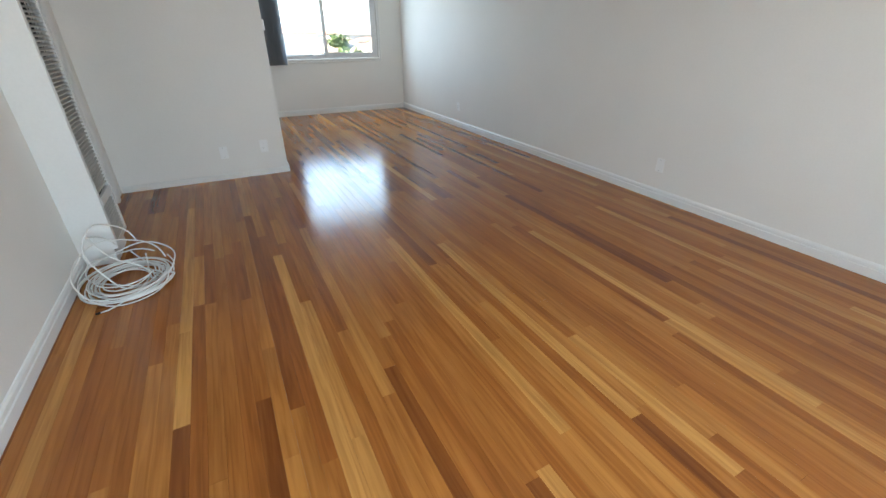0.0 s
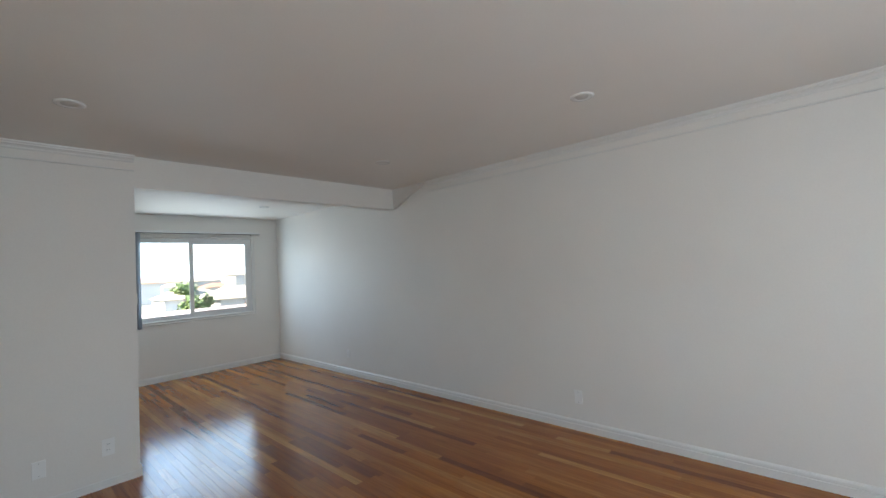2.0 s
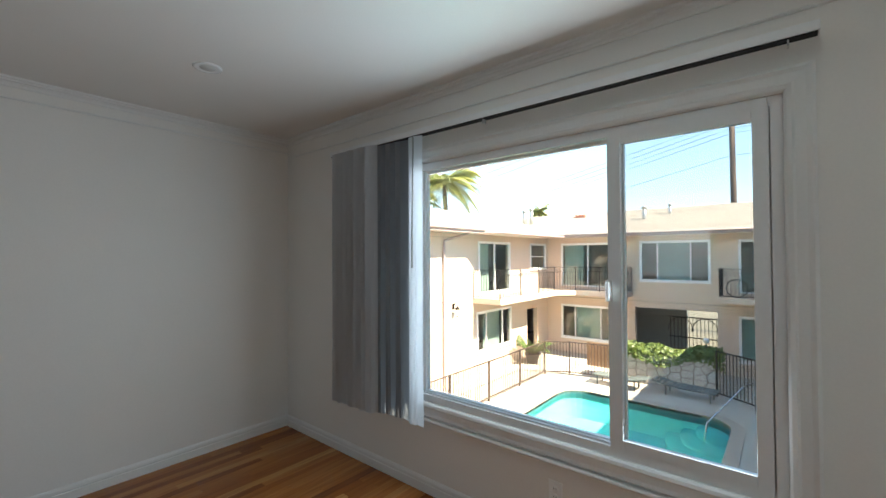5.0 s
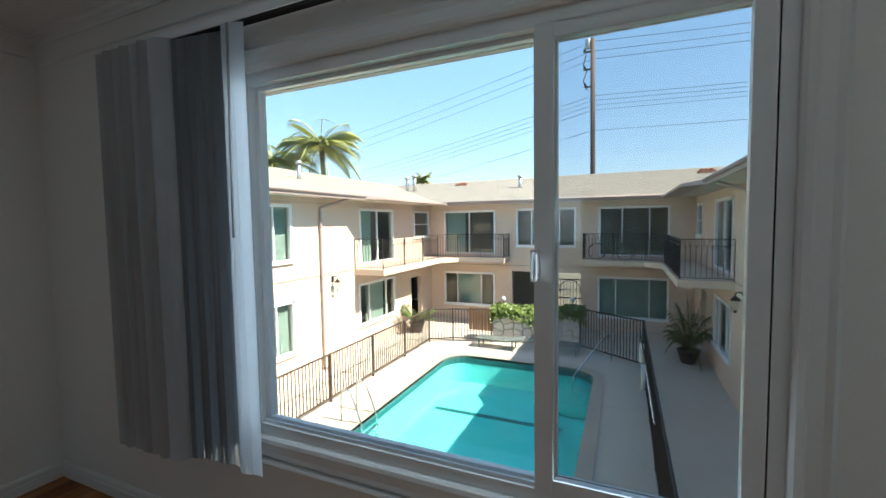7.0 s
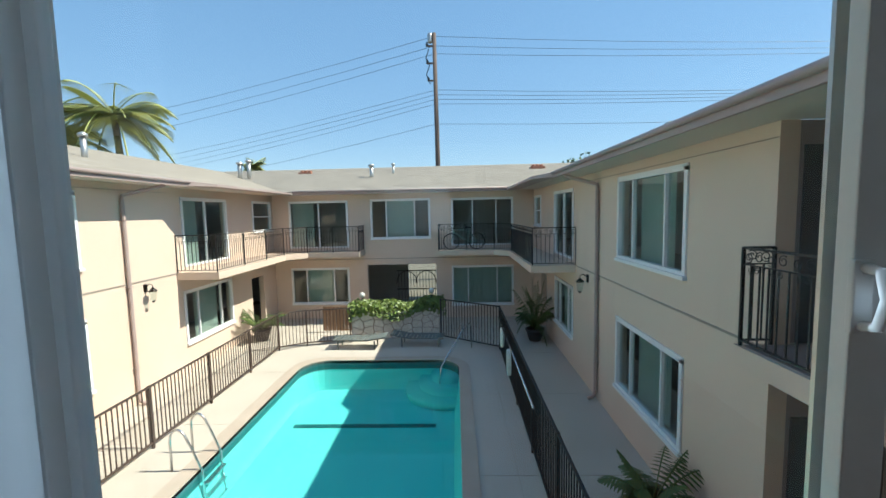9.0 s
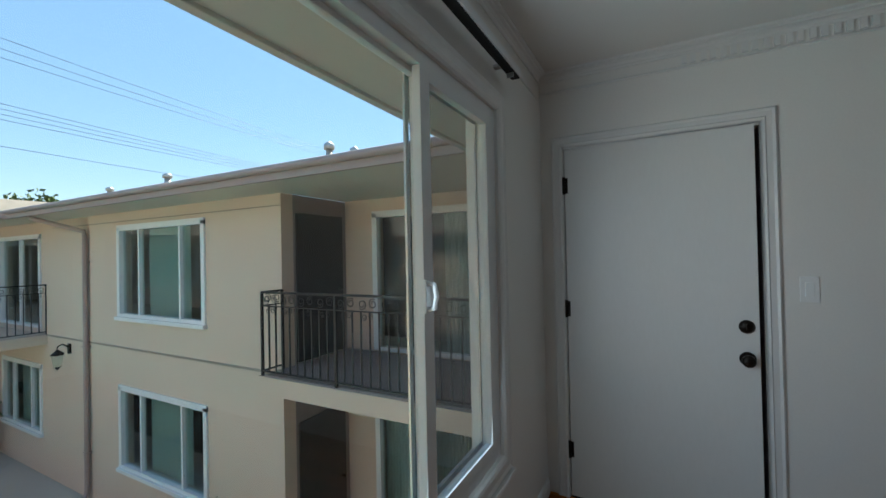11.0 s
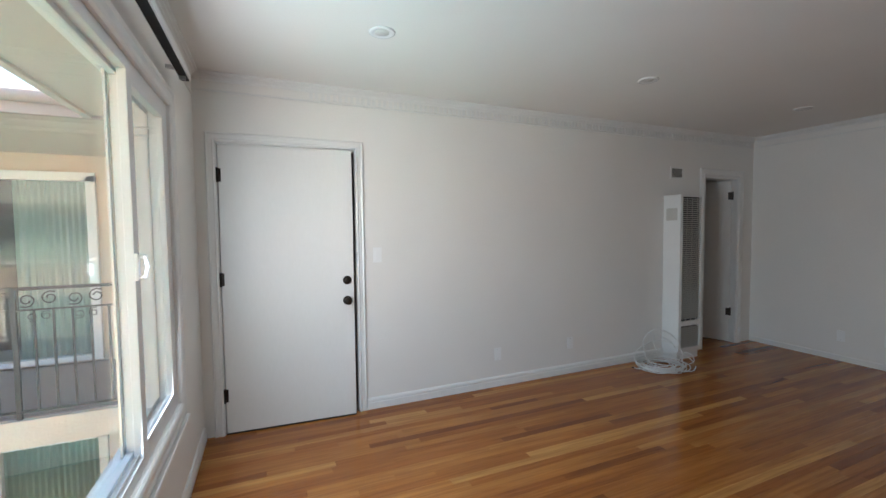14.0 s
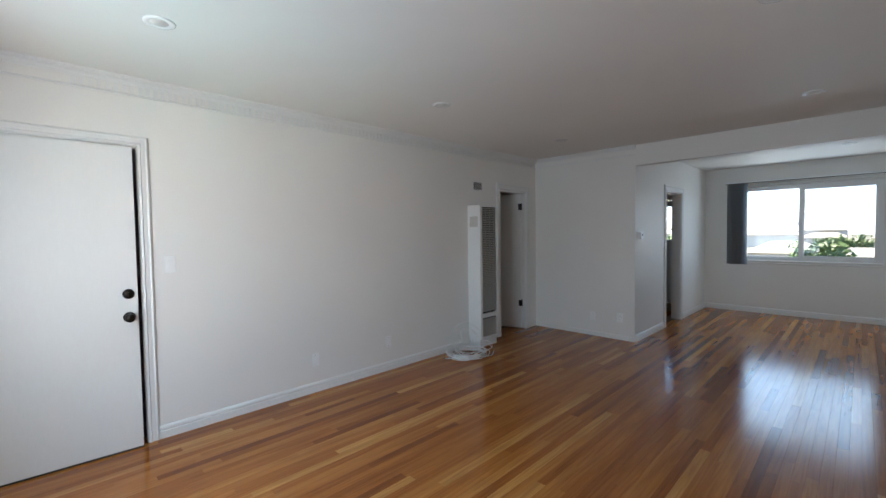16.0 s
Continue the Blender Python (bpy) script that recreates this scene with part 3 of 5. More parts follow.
# ---- vertical blinds and their tracks ----
def track(label, x0, x1, y, s, z, clips):
    t = thing("blind_track", label, "curtain track", at=(0, y, 0))
    bm = B()
    box(bm, x0, 0.045 * s, z - 0.004, x1, 0.095 * s, z + 0.03, 0.003)
    part("headrail", bm, VINYL, t)
    # solid strip; its near-black colour stands for the channel's shade
    boxpart("channel", (x0 + 0.006, 0.052 * s, z - 0.010, x1 - 0.006, 0.088 * s, z - 0.0035), DARK, t, label="near-black strip painted as the shade in the track channel")
    for c in clips:
        bm = B()
        box(bm, c - 0.012, 0.0 * s, z + 0.018, c + 0.012, 0.06 * s, z + 0.034, 0.002)
        box(bm, c - 0.010, 0.055 * s, z - 0.03, c - 0.004, 0.085 * s, z - 0.004)
        part("bracket", bm, ALU, t, "small metal track bracket")
    return t


def blinds(label, slats, z0, z1, y, s, wand=None):
    """Bunched vertical slats; each (x, angle, width, cloth, distance off the wall)."""
    t = thing("vertical_blind", label, "blind", at=(0, y, 0))
    for x, ang, wd, cloth, fore in slats:
        bm = B()
        n = 6
        c, sn = math.cos(radians(ang)), math.sin(radians(ang))
        rows = []
        for k in range(n + 1):
            u = (k / n - 0.5) * wd
            v = 0.010 * (1 - (2 * k / n - 1) ** 2)
            px, py = u * c - v * sn, u * sn + v * c
            rows.append([bm.verts.new((x + px, (fore + py) * s, z)) for z in (z0 + random.uniform(0, 0.012), z1 - 0.012)])
        for a, b in zip(rows, rows[1:]):
            f = bm.faces.new((a[0], b[0], b[1], a[1]))
            f.smooth = True
        ext = bmesh.ops.solidify(bm, geom=bm.faces[:], thickness=0.0012)
        part("slat", bm, cloth, t)
    if wand:
        bm = B()
        tube(bm, (wand, 0.118 * s, z1 - 0.02), (wand + 0.004, 0.126 * s, z1 - 0.82), 0.005)
        part("wand", bm, ALU, t, "thin grey tilt wand")
    return t


track("white vertical blind track over the large window", 0.69, 3.42, 0, 1, 2.225, (0.78, 2.05, 3.30))
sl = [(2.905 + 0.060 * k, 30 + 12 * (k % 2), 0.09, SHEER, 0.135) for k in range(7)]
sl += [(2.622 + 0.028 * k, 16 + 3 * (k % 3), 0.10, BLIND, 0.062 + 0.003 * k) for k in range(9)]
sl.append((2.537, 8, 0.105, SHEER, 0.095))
blinds("grey and white vertical blinds drawn aside", sl, 0.44, 2.222, 0, 1, 2.535)
track("white vertical blind track over the nook window", 1.78, 3.84, YN, -1, 2.215, (1.9, 2.8, 3.7))
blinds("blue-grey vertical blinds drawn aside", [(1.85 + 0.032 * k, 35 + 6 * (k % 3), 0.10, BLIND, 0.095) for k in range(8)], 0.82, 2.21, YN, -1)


# ---- wall heater ----
heater = thing("wall_heater", "tall white wall furnace with louvred front", "heater", at=(0, 4.43, 0.0))
bm = B()
HW, HZ0, HZ1, HDP = 0.365, 0.10, 1.77, 0.20
box(bm, 0, 0, HZ0, HDP, 0.012, HZ1, 0.003)
box(bm, 0, HW - 0.012, HZ0, HDP, HW, HZ1, 0.003)
box(bm, 0, 0.012, HZ1 - 0.02, HDP, HW - 0.012, HZ1, 0.002)
box(bm, HDP - 0.014, 0.012, HZ0, HDP, 0.04, HZ1 - 0.02)
box(bm, HDP - 0.014, HW - 0.04, HZ0, HDP, HW - 0.012, HZ1 - 0.02)
box(bm, HDP - 0.014, 0.04, HZ0, HDP, HW - 0.04, HZ0 + 0.03)
box(bm, HDP - 0.014, 0.04, 0.37, HDP + 0.004, HW - 0.04, 0.42)
part("cabinet", bm, ENAMEL, heater)
# shade inside the furnace, put into the colour of a block
boxpart("back_panel", (0.01, 0.012, HZ0, HDP - 0.05, HW - 0.012, HZ1 - 0.02), DARK, heater, label="near-black block painted as the shade inside the furnace")
boxpart("plinth", (0.0, 0.02, 0.0, HDP - 0.03, HW - 0.02, HZ0), ENAMEL, heater, label="white recessed plinth")
z = HZ0 + 0.036
lou = None
while z < HZ1 - 0.03:
    if not 0.355 < z < 0.425:
        if lou is None:
            bm = B()
            v = [bm.verts.new(c) for c in ((HDP - 0.03, 0.04, 0.012), (HDP - 0.03, HW - 0.04, 0.012), (HDP - 0.002, HW - 0.04, 0), (HDP - 0.002, 0.04, 0), (HDP - 0.03, 0.04, 0.014), (HDP - 0.03, HW - 0.04, 0.014), (HDP - 0.002, HW - 0.04, 0.005), (HDP - 0.002, 0.04, 0.005))]
            for q in ((3, 2, 1, 0), (4, 5, 6, 7), (0, 1, 5, 4), (1, 2, 6, 5), (2, 3, 7, 6), (3, 0, 4, 7)):
                bm.faces.new([v[i] for i in q])
            lou = finish("louvre", bm, GRILLE)
        o = new("louvre", lou)
        o.parent, o.location = heater, (0, 0, z)
    z += 0.022
for yy in (0.13, 0.21, 0.29):
    boxpart("grille_bar", (HDP - 0.026, yy, HZ0 + 0.03, HDP - 0.02, yy + 0.004, HZ1 - 0.02), GRILLE, heater)
boxpart("side_badge", (0.035, -0.003, 1.50, 0.165, 0.0, 1.63), GRILLE, heater, 0.001, "small grey side grille")

# wall vent above it
vent = thing("wall_vent", "small white louvred wall vent", "vent", at=(0, 4.52, 1.96))
bm = B()
for q in ((0, 0.02, 0, 0.13), (0.185, 0.205, 0, 0.13), (0.02, 0.185, 0, 0.018), (0.02, 0.185, 0.112, 0.13)):
    box(bm, 0, q[0], q[2], 0.008, q[1], q[3])
part("frame", bm, TRIM, vent)
# no hole here: shade behind the slats is a near-black sheet
boxpart("backing", (0.0005, 0.02, 0.018, 0.002, 0.185, 0.112), DARK, vent, label="near-black sheet painted as the shade behind the vent slats")
for k in range(9):
    boxpart("slat", (0.002, 0.02, 0.022 + k * 0.010, 0.006, 0.185, 0.026 + k * 0.010), GRILLE, vent)


# ---- switches, outlets, thermostat ----
def plate(name, label, cat, at, rz, w, h, kind_):
    """A wall plate that faces +x before turning by rz."""
    t = thing(name, label, cat, at=at)
    t.rotation_euler = (0, 0, radians(rz))
    bm = B()
    box(bm, 0, -w / 2, -h / 2, 0.006, w / 2, h / 2, 0.002)
    part("cover", bm, PLATE, t)
    if kind_ == "outlet":
        for dz in (-0.02, 0.02):
            bm = B()
            lathe(bm, [(0.0165, 0), (0.0165, 0.0085), (0.015, 0.0095), (0, 0.0095)], (0, 0, dz), "x", 16)
            s_ = part("socket", bm, PLATE, t)
            for dy, hh in ((-0.006, 0.005), (0.006, 0.004)):
                boxpart("slot", (0.009, dy - 0.001, dz - hh + 0.003, 0.0101, dy + 0.001, dz + hh + 0.003), DARK, s_)
    elif kind_ == "switch":
        n = 1 if w < 0.1 else 2
        for k in range(n):
            c = (k - (n - 1) / 2) * 0.046
            bm = B()
            box(bm, 0.003, c - 0.0165, -0.033, 0.010, c + 0.0165, 0.033, 0.002)
            part("rocker", bm, PLATE, t)
    elif kind_ == "blank":
        for dz in (-0.042, 0.042):
            bm = B()
            lathe(bm, [(0.003, 0.004), (0.003, 0.007), (0, 0.007)], (0, 0, dz), "x", 8)
            part("screw", bm, ALU, t)
    return t


OUTL = "white duplex electrical outlet on the wall"
plate("outlet", OUTL, "outlet", (0, 2.335, 0.295), 0, 0.07, 0.115, "blank")
plate("outlet", OUTL, "outlet", (0, 3.158, 0.30), 0, 0.07, 0.115, "blank")
plate("outlet", OUTL, "outlet", (1.27, YP, 0.29), -90, 0.075, 0.12, "outlet")
plate("outlet", OUTL, "outlet", (0.90, YP, 0.265), -90, 0.07, 0.115, "blank")
plate("outlet", OUTL, "outlet", (W, 3.65, 0.29), 180, 0.07, 0.115, "blank")
plate("outlet", OUTL, "outlet", (W, 7.15, 0.30), 180, 0.07, 0.115, "outlet")
plate("outlet", OUTL, "outlet", (1.683, 0, 0.30), 90, 0.07, 0.115, "outlet")
plate("light_switch", "white double rocker light switch by the front door", "switch", (0, 1.238, 1.235), 0, 0.07, 0.12, "switch")
plate("light_switch", "white light switch by the kitchen doorway", "switch", (XP, 7.0, 1.23), 0, 0.07, 0.115, "switch")
th = thing("thermostat", "small white wall thermostat", "thermostat", at=(XP, 6.13, 1.36))
bm = B()
box(bm, 0, -0.035, -0.045, 0.03, 0.035, 0.045, 0.006)
part("housing", bm, PLATE, th)
boxpart("display", (0.03, -0.018, 0.0, 0.031, 0.018, 0.022), DARK, th, label="small dark display")


# ---- recessed ceiling lights ----
def downlight(x, y, z):
    t = thing("recessed_light", "white recessed ceiling light, switched off", "ceiling light", "recessed lights", at=(x, y, z))
    bm = B()
    lathe(bm, [(0.040, -0.003), (0.052, -0.007), (0.064, -0.007), (0.070, -0.004), (0.072, 0.0)], (0, 0, 0))
    part("trim_ring", bm, RINGW, t)
    bm = B()
    lathe(bm, [(0.0, -0.005), (0.039, -0.004), (0.042, 0.0)], (0, 0, 0))
    part("lens", bm, LAMPGLASS, t, "frosted lens")
    return t


dl = downlight(0.994, 1.04, H)
for x, y in ((0.994, 3.018), (0.994, 4.97), (3.185, 1.04), (3.185, 3.018), (3.185, 4.97)):
    copy_thing(dl, pose(x, y, H))
for x, y in ((2.25, 7.2), (3.35, 7.9)):
    copy_thing(dl, pose(x, y, H - 0.01))


# ---- cable coil on the floor ----
coil = thing("cable_coil", "loose coil of white cable lying on the floor", "cable", at=(0.27, 4.10, 0))
rng = random.Random(5)
pts = []
N = 560
for i in range(N):
    a = i / 40 * math.tau
    lap = i // 40
    f = i / N
    r = 0.24 - 0.10 * f + 0.022 * math.sin(lap * 2.4 + a * 0.35)
    cx_, cy_ = 0.015 * math.sin(lap * 1.9), 0.03 * math.cos(lap * 1.3)
    zz = 0.006 + 0.010 * (lap % 5) + 0.012 * (1 + math.sin(a * 0.5 + lap))
    pts.append((cx_ + r * 0.92 * math.cos(a), cy_ + r * 1.05 * math.sin(a), zz))
bm = B()
pipe(bm, pts, 0.0042, 6)
part("cable", bm, CABLE, coil)
for k, (r, tilt, rot, hgt) in enumerate(((0.23, 30, 20, 0.12), (0.20, 66, 70, 0.19), (0.26, 14, -30, 0.06), (0.20, 48, 110, 0.15), (0.22, 8, 60, 0.04))):
    bm = B()
    m = Matrix.Translation((0.0, 0.05 * (k - 1), hgt)) @ pose(0, 0, 0, 0, 0, rot) @ pose(0, 0, 0, tilt)
    loop = [m @ Vector((r * 0.95 * math.cos(q / 36 * math.tau * 0.93), r * math.sin(q / 36 * math.tau * 0.93), 0.01 * math.sin(q * 0.7))) for q in range(37)]
    pipe(bm, [(p_.x, p_.y, max(p_.z, 0.006)) for p_ in loop], 0.0042, 6)
    part("loop", bm, CABLE, coil)
bm = B()
pipe(bm, [(0.02, -0.20, 0.02), (-0.02, -0.235, 0.012), (-0.07, -0.262, 0.006), (-0.10, -0.27, 0.006)], 0.0042, 6)
part("tail", bm, CABLE, coil)
bm = B()
tube(bm, (-0.10, -0.27, 0.006), (-0.122, -0.275, 0.006), 0.006)
part("plug", bm, BRONZE, coil, "dark metal cable end")


# ---- courtyard: ground, deck, pool ----
GZ = -3.1
XL, XR, YF = 9.82, -1.355, -17.05
PX0, PX1, PY0, PY1 = 1.93, 6.67, -11.82, -2.4


def ring_sheet(bm, outer, inner, z):
    ox0, oy0, ox1, oy1 = outer
    ix0, iy0, ix1, iy1 = inner
    xs, ys = (ox0, ix0, ix1, ox1), (oy0, iy0, iy1, oy1)
    v = [[bm.verts.new((x, y, z)) for y in ys] for x in xs]
    for i in range(3):
        for j in range(3):
            if (i, j) != (1, 1):
                bm.faces.new((v[i][j], v[i + 1][j], v[i + 1][j + 1], v[i][j + 1]))


bm = B()
ring_sheet(bm, (-3000, -3000, 3000, 3000), (PX0, PY0, PX1, PY1), GZ - 0.02)
structure("ground", bm, GROUND, "dry ground reaching the horizon", "ground")
bm = B()
ring_sheet(bm, (-3.4, -20.4, 12.4, -0.15), (PX0 - 0.01, PY0 - 0.01, PX1 + 0.01, PY1 + 0.01), GZ)
structure("pavement", bm, CONCRETE, "pale concrete pool deck", "pavement")
for k, (x0, y0, x1, y1) in enumerate(((XR, -9.40, PX0 - 0.3, -9.392), (XR, -12.4, 0.6, -12.392), (XR, -6.2, PX0 - 0.3, -6.192), (PX1 + 0.3, -8.0, XL, -7.992), (PX1 + 0.3, -11.0, XL, -10.992), (0.95, -13.0, 0.958, -2.0))):
    bm = B()
    box(bm, x0, y0, GZ + 0.001, x1, y1, GZ + 0.004)
    structure("trim_deck_joint_%s" % "abcdef"[k], bm, MORTAR, "dark joint in the concrete deck", "joint")


def rounded(x0, y0, x1, y1, r, n=6):
    pts = []
    for cx, cy, a0 in ((x1 - r, y1 - r, 0), (x0 + r, y1 - r, 90), (x0 + r, y0 + r, 180), (x1 - r, y0 + r, 270)):
        for k in range(n + 1):
            a = radians(a0 + 90 * k / n)
            pts.append((cx + r * math.cos(a), cy + r * math.sin(a)))
    return pts


pool = thing("swimming_pool", "turquoise swimming pool with pale stone coping", "pool", at=(0, 0, 0), kind="structure")
inn, outp = rounded(PX0, PY0, PX1, PY1, 0.75), rounded(PX0 - 0.30, PY0 - 0.30, PX1 + 0.30, PY1 + 0.30, 0.95)
bm = B()
rings = [[bm.verts.new((x, y, z)) for x, y in pts] for pts, z in ((inn, GZ - 0.06), (inn, GZ + 0.028), (outp, GZ + 0.03), (outp, GZ - 0.01))]
for a, b in zip(rings, rings[1:]):
    for k in range(len(inn)):
        bm.faces.new((a[k], a[(k + 1) % len(inn)], b[(k + 1) % len(inn)], b[k]))
part("coping", bm, COPING, pool, "pale stone pool coping")
bm = B()
rings = [[bm.verts.new((x, y, z)) for x, y in inn] for z in (GZ + 0.0, GZ - 0.26)]
for k in range(len(inn)):
    bm.faces.new((rings[0][k], rings[0][(k + 1) % len(inn)], rings[1][(k + 1) % len(inn)], rings[1][k]))
part("tile_band", bm, TILEBAND, pool, "dark waterline tile band")
bm = B()
r0 = [bm.verts.new((x, y, GZ - 0.26)) for x, y in inn]
r1 = [bm.verts.new((x, y, GZ - 0.85)) for x, y in rounded(PX0 + 0.15, PY0 + 0.15, PX1 - 0.15, PY1 - 0.15, 0.6)]
for k in range(len(inn)):
    bm.faces.new((r0[k], r0[(k + 1) % len(inn)], r1[(k + 1) % len(inn)], r1[k]))
bm.faces.new(r1)
part("basin", bm, PLASTER, pool)
bm = B()
bm.faces.new([bm.verts.new((x, y, GZ - 0.12)) for x, y in rounded(PX0 + 0.005, PY0 + 0.005, PX1 - 0.005, PY1 - 0.005, 0.745)])
part("water", bm, WATER, pool, "clear turquoise water").visible_shadow = False
boxpart("lane_line", (2.55, -9.55, GZ - 0.848, 6.2, -9.38, GZ - 0.838), TILEBAND, pool, label="dark tiled line on the pool floor")
for k in range(3):
    bm = B()
    lathe(bm, [(1.25 - 0.38 * k, -0.84), (1.25 - 0.38 * k, -0.25 - 0.18 * (2 - k)), (0, -0.25 - 0.18 * (2 - k))], (PX0 + 0.35, PY0 + 0.35, GZ - 0.0), n=32)
    part("step", bm, PLASTER, pool)

lad = thing("pool_ladder", "stainless steel pool ladder", "ladder", at=(0, 0, GZ))
for y in (-6.35, -6.95):
    bm = B()
    pts = [(7.15, y, 0.0), (7.15, y, 0.55)] + [(7.0 + 0.15 * math.cos(a), y, 0.55 + 0.22 * math.sin(a)) for a in (0.4, 0.8, 1.2, 1.57, 2.0, 2.5)] + [(6.76, y, 0.42), (6.60, y, 0.0), (6.56, y, -0.9)]
    pipe(bm, pts, 0.022)
    part("rail", bm, STEEL, lad)
for z in (-0.25, -0.5, -0.75):
    boxpart("tread", (6.50, -6.95, z - 0.015, 6.60, -6.35, z + 0.015), STEEL, lad, 0.004)
hr = thing("pool_handrail", "stainless steel pool handrail", "handrail", at=(0, 0, GZ))
bm = B()
pipe(bm, [(1.50, -12.95, 0), (1.50, -12.95, 0.75), (1.56, -12.75, 0.9), (1.75, -12.35, 0.86), (2.45, -10.95, 0.12), (2.50, -10.85, -0.35)], 0.022)
part("rail", bm, STEEL, hr)


# ---- facades ----
def ext_window(name, parent, plane, at, s, a0, a1, z0, z1, style, curtain="mid", pale=CURTAIN):
    """A white framed facade window; s is the way out of the wall."""
    def bx(bm, u0, u1, zz0, zz1, d0, d1):
        if plane == "x":
            box(bm, at + s * d0, u0, zz0, at + s * d1, u1, zz1)
        else:
            box(bm, u0, at + s * d0, zz0, u1, at + s * d1, zz1)
    f = 0.055
    cuts = {"three": (0, 0.26, 0.74, 1), "two": (0, 0.5, 1), "hung": (0, 1), "door3": (0, 0.27, 0.66, 1)}[style]
    bm = B()
    for q in ((a0 - 0.03, a0 + f, z0, z1), (a1 - f, a1 + 0.03, z0, z1), (a0 + f, a1 - f, z0, z0 + f), (a0 - 0.03, a1 + 0.03, z1 - f, z1 + 0.04)):
        bx(bm, *q, -0.08, 0.03)
    if style not in ("two", "door3"):
        bx(bm, a0 - 0.05, a1 + 0.05, z0 - 0.06, z0, -0.02, 0.07)
    for c in cuts[1:-1]:
        m = a0 + (a1 - a0) * c
        bx(bm, m - 0.022, m + 0.022, z0 + f, z1 - f, -0.07, 0.005)
    if style == "hung":
        bx(bm, a0 + f, a1 - f, (z0 + z1) / 2 - 0.025, (z0 + z1) / 2 + 0.025, -0.07, 0.0)
    w = part(name, bm, VINYL, parent)
    for k, (c0, c1) in enumerate(zip(cuts, cuts[1:])):
        bm = B()
        bx(bm, a0 + (a1 - a0) * c0 + 0.03, a0 + (a1 - a0) * c1 - 0.03, z0 + f - 0.01, z1 - f + 0.01, -0.045, -0.039)
        part("pane", bm, OUTGLASS, w).visible_shadow = False
    spans = {"mid": (0.27, 0.74), "all": (0.02, 0.98), "side": (0.6, 0.97), "none": None}[curtain]
    if spans:
        bm = B()
        n = int((a1 - a0) * (spans[1] - spans[0]) / 0.028)
        rows = []
        for k in range(n + 1):
            u = a0 + (a1 - a0) * (spans[0] + (spans[1] - spans[0]) * k / n)
            d = -0.16 - 0.02 * (k % 2)
            rows.append([bm.verts.new((at + s * d, u, z) if plane == "x" else (u, at + s * d, z)) for z in (z0 + 0.02, z1 - 0.02)])
        for a, b in zip(rows, rows[1:]):
            bm.faces.new((a[0], b[0], b[1], a[1]))
        bmesh.ops.solidify(bm, geom=bm.faces[:], thickness=0.004)
        part("curtain", bm, pale, w, "pale drawn vertical curtain")
    return w


SOF, EAVE = 2.29, 0.72
right = thing("right_wing", "tan stucco two-storey apartment wing with brown eaves", "building", kind="structure")
left = thing("left_wing", "sunlit tan stucco two-storey apartment wing", "building", kind="structure")
far = thing("rear_wing", "shaded tan stucco two-storey apartment wing", "building", kind="structure")


def facade(parent, plane, at, thick, a0, a1, holes):
    o = wall("wall", plane, at, thick, a0, a1, GZ - 0.05, 2.62, holes, STUCCO, "")
    o.parent = parent
    for key in ("kind", "category", "label"):
        if key in o:
            del o[key]
    return o


RW = [(-7.93, -5.46, 0.44, 2.02, "three", "mid"), (-7.93, -5.46, -2.23, -0.81, "three", "mid"), (-13.37, -11.17, 0.02, 2.0, "two", "none"), (-13.24, -11.16, -2.24, -0.79, "three", "mid"), (-16.75, -15.55, 0.85, 2.0, "hung", "none")]
LW = [(-7.76, -5.30, 0.44, 2.02, "three", "all"), (-7.75, -5.30, -2.20, -0.70, "three", "all"), (-13.41, -11.09, 0.02, 2.0, "two", "side"), (-13.46, -10.96, -2.20, -0.70, "three", "mid"), (-16.80, -15.25, 0.85, 2.0, "hung", "none"), (-2.5, -0.2, 0.44, 2.02, "three", "mid"), (-2.5, -0.2, -2.2, -0.7, "three", "mid")]
FW = [(6.58, 9.08, 0.02, 2.0, "two", "side"), (3.05, 5.56, 0.39, 2.02, "three", "mid"), (-0.46, 2.11, 0.02, 2.0, "door3", "none"), (6.62, 9.10, -2.40, -0.88, "three", "mid"), (-0.46, 2.13, -2.53, -0.88, "three", "all")]
facade(right, "x", XR, -0.2, -21.2, -3.81, [h[:4] for h in RW] + [(-15.6, -14.6, GZ - 0.05, -0.95)])
facade(left, "x", XL, 0.2, -21.2, 6.0, [h[:4] for h in LW] + [(-15.9, -14.9, GZ - 0.05, -0.95)])
facade(far, "y", YF, -0.2, XR, XL, [h[:4] for h in FW] + [(2.82, 5.79, GZ - 0.05, -0.75)])
for par, plane, at, s, ws in ((right, "x", XR, 1, RW), (left, "x", XL, -1, LW), (far, "y", YF, 1, FW)):
    for w in ws:
        ext_window("window" if w[4] not in ("two", "door3") else "sliding_door", par, plane, at, s, *w)
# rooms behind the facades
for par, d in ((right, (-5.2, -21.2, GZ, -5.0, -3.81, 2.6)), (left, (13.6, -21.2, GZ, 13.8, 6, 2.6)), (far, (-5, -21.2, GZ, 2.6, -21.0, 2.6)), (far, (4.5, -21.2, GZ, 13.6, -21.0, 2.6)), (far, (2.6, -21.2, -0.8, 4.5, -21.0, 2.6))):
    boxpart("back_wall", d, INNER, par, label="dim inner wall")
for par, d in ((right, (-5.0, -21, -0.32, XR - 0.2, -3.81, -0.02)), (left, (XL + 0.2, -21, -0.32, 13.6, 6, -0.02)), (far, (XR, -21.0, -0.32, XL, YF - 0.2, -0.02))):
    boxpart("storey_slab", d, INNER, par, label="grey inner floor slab")
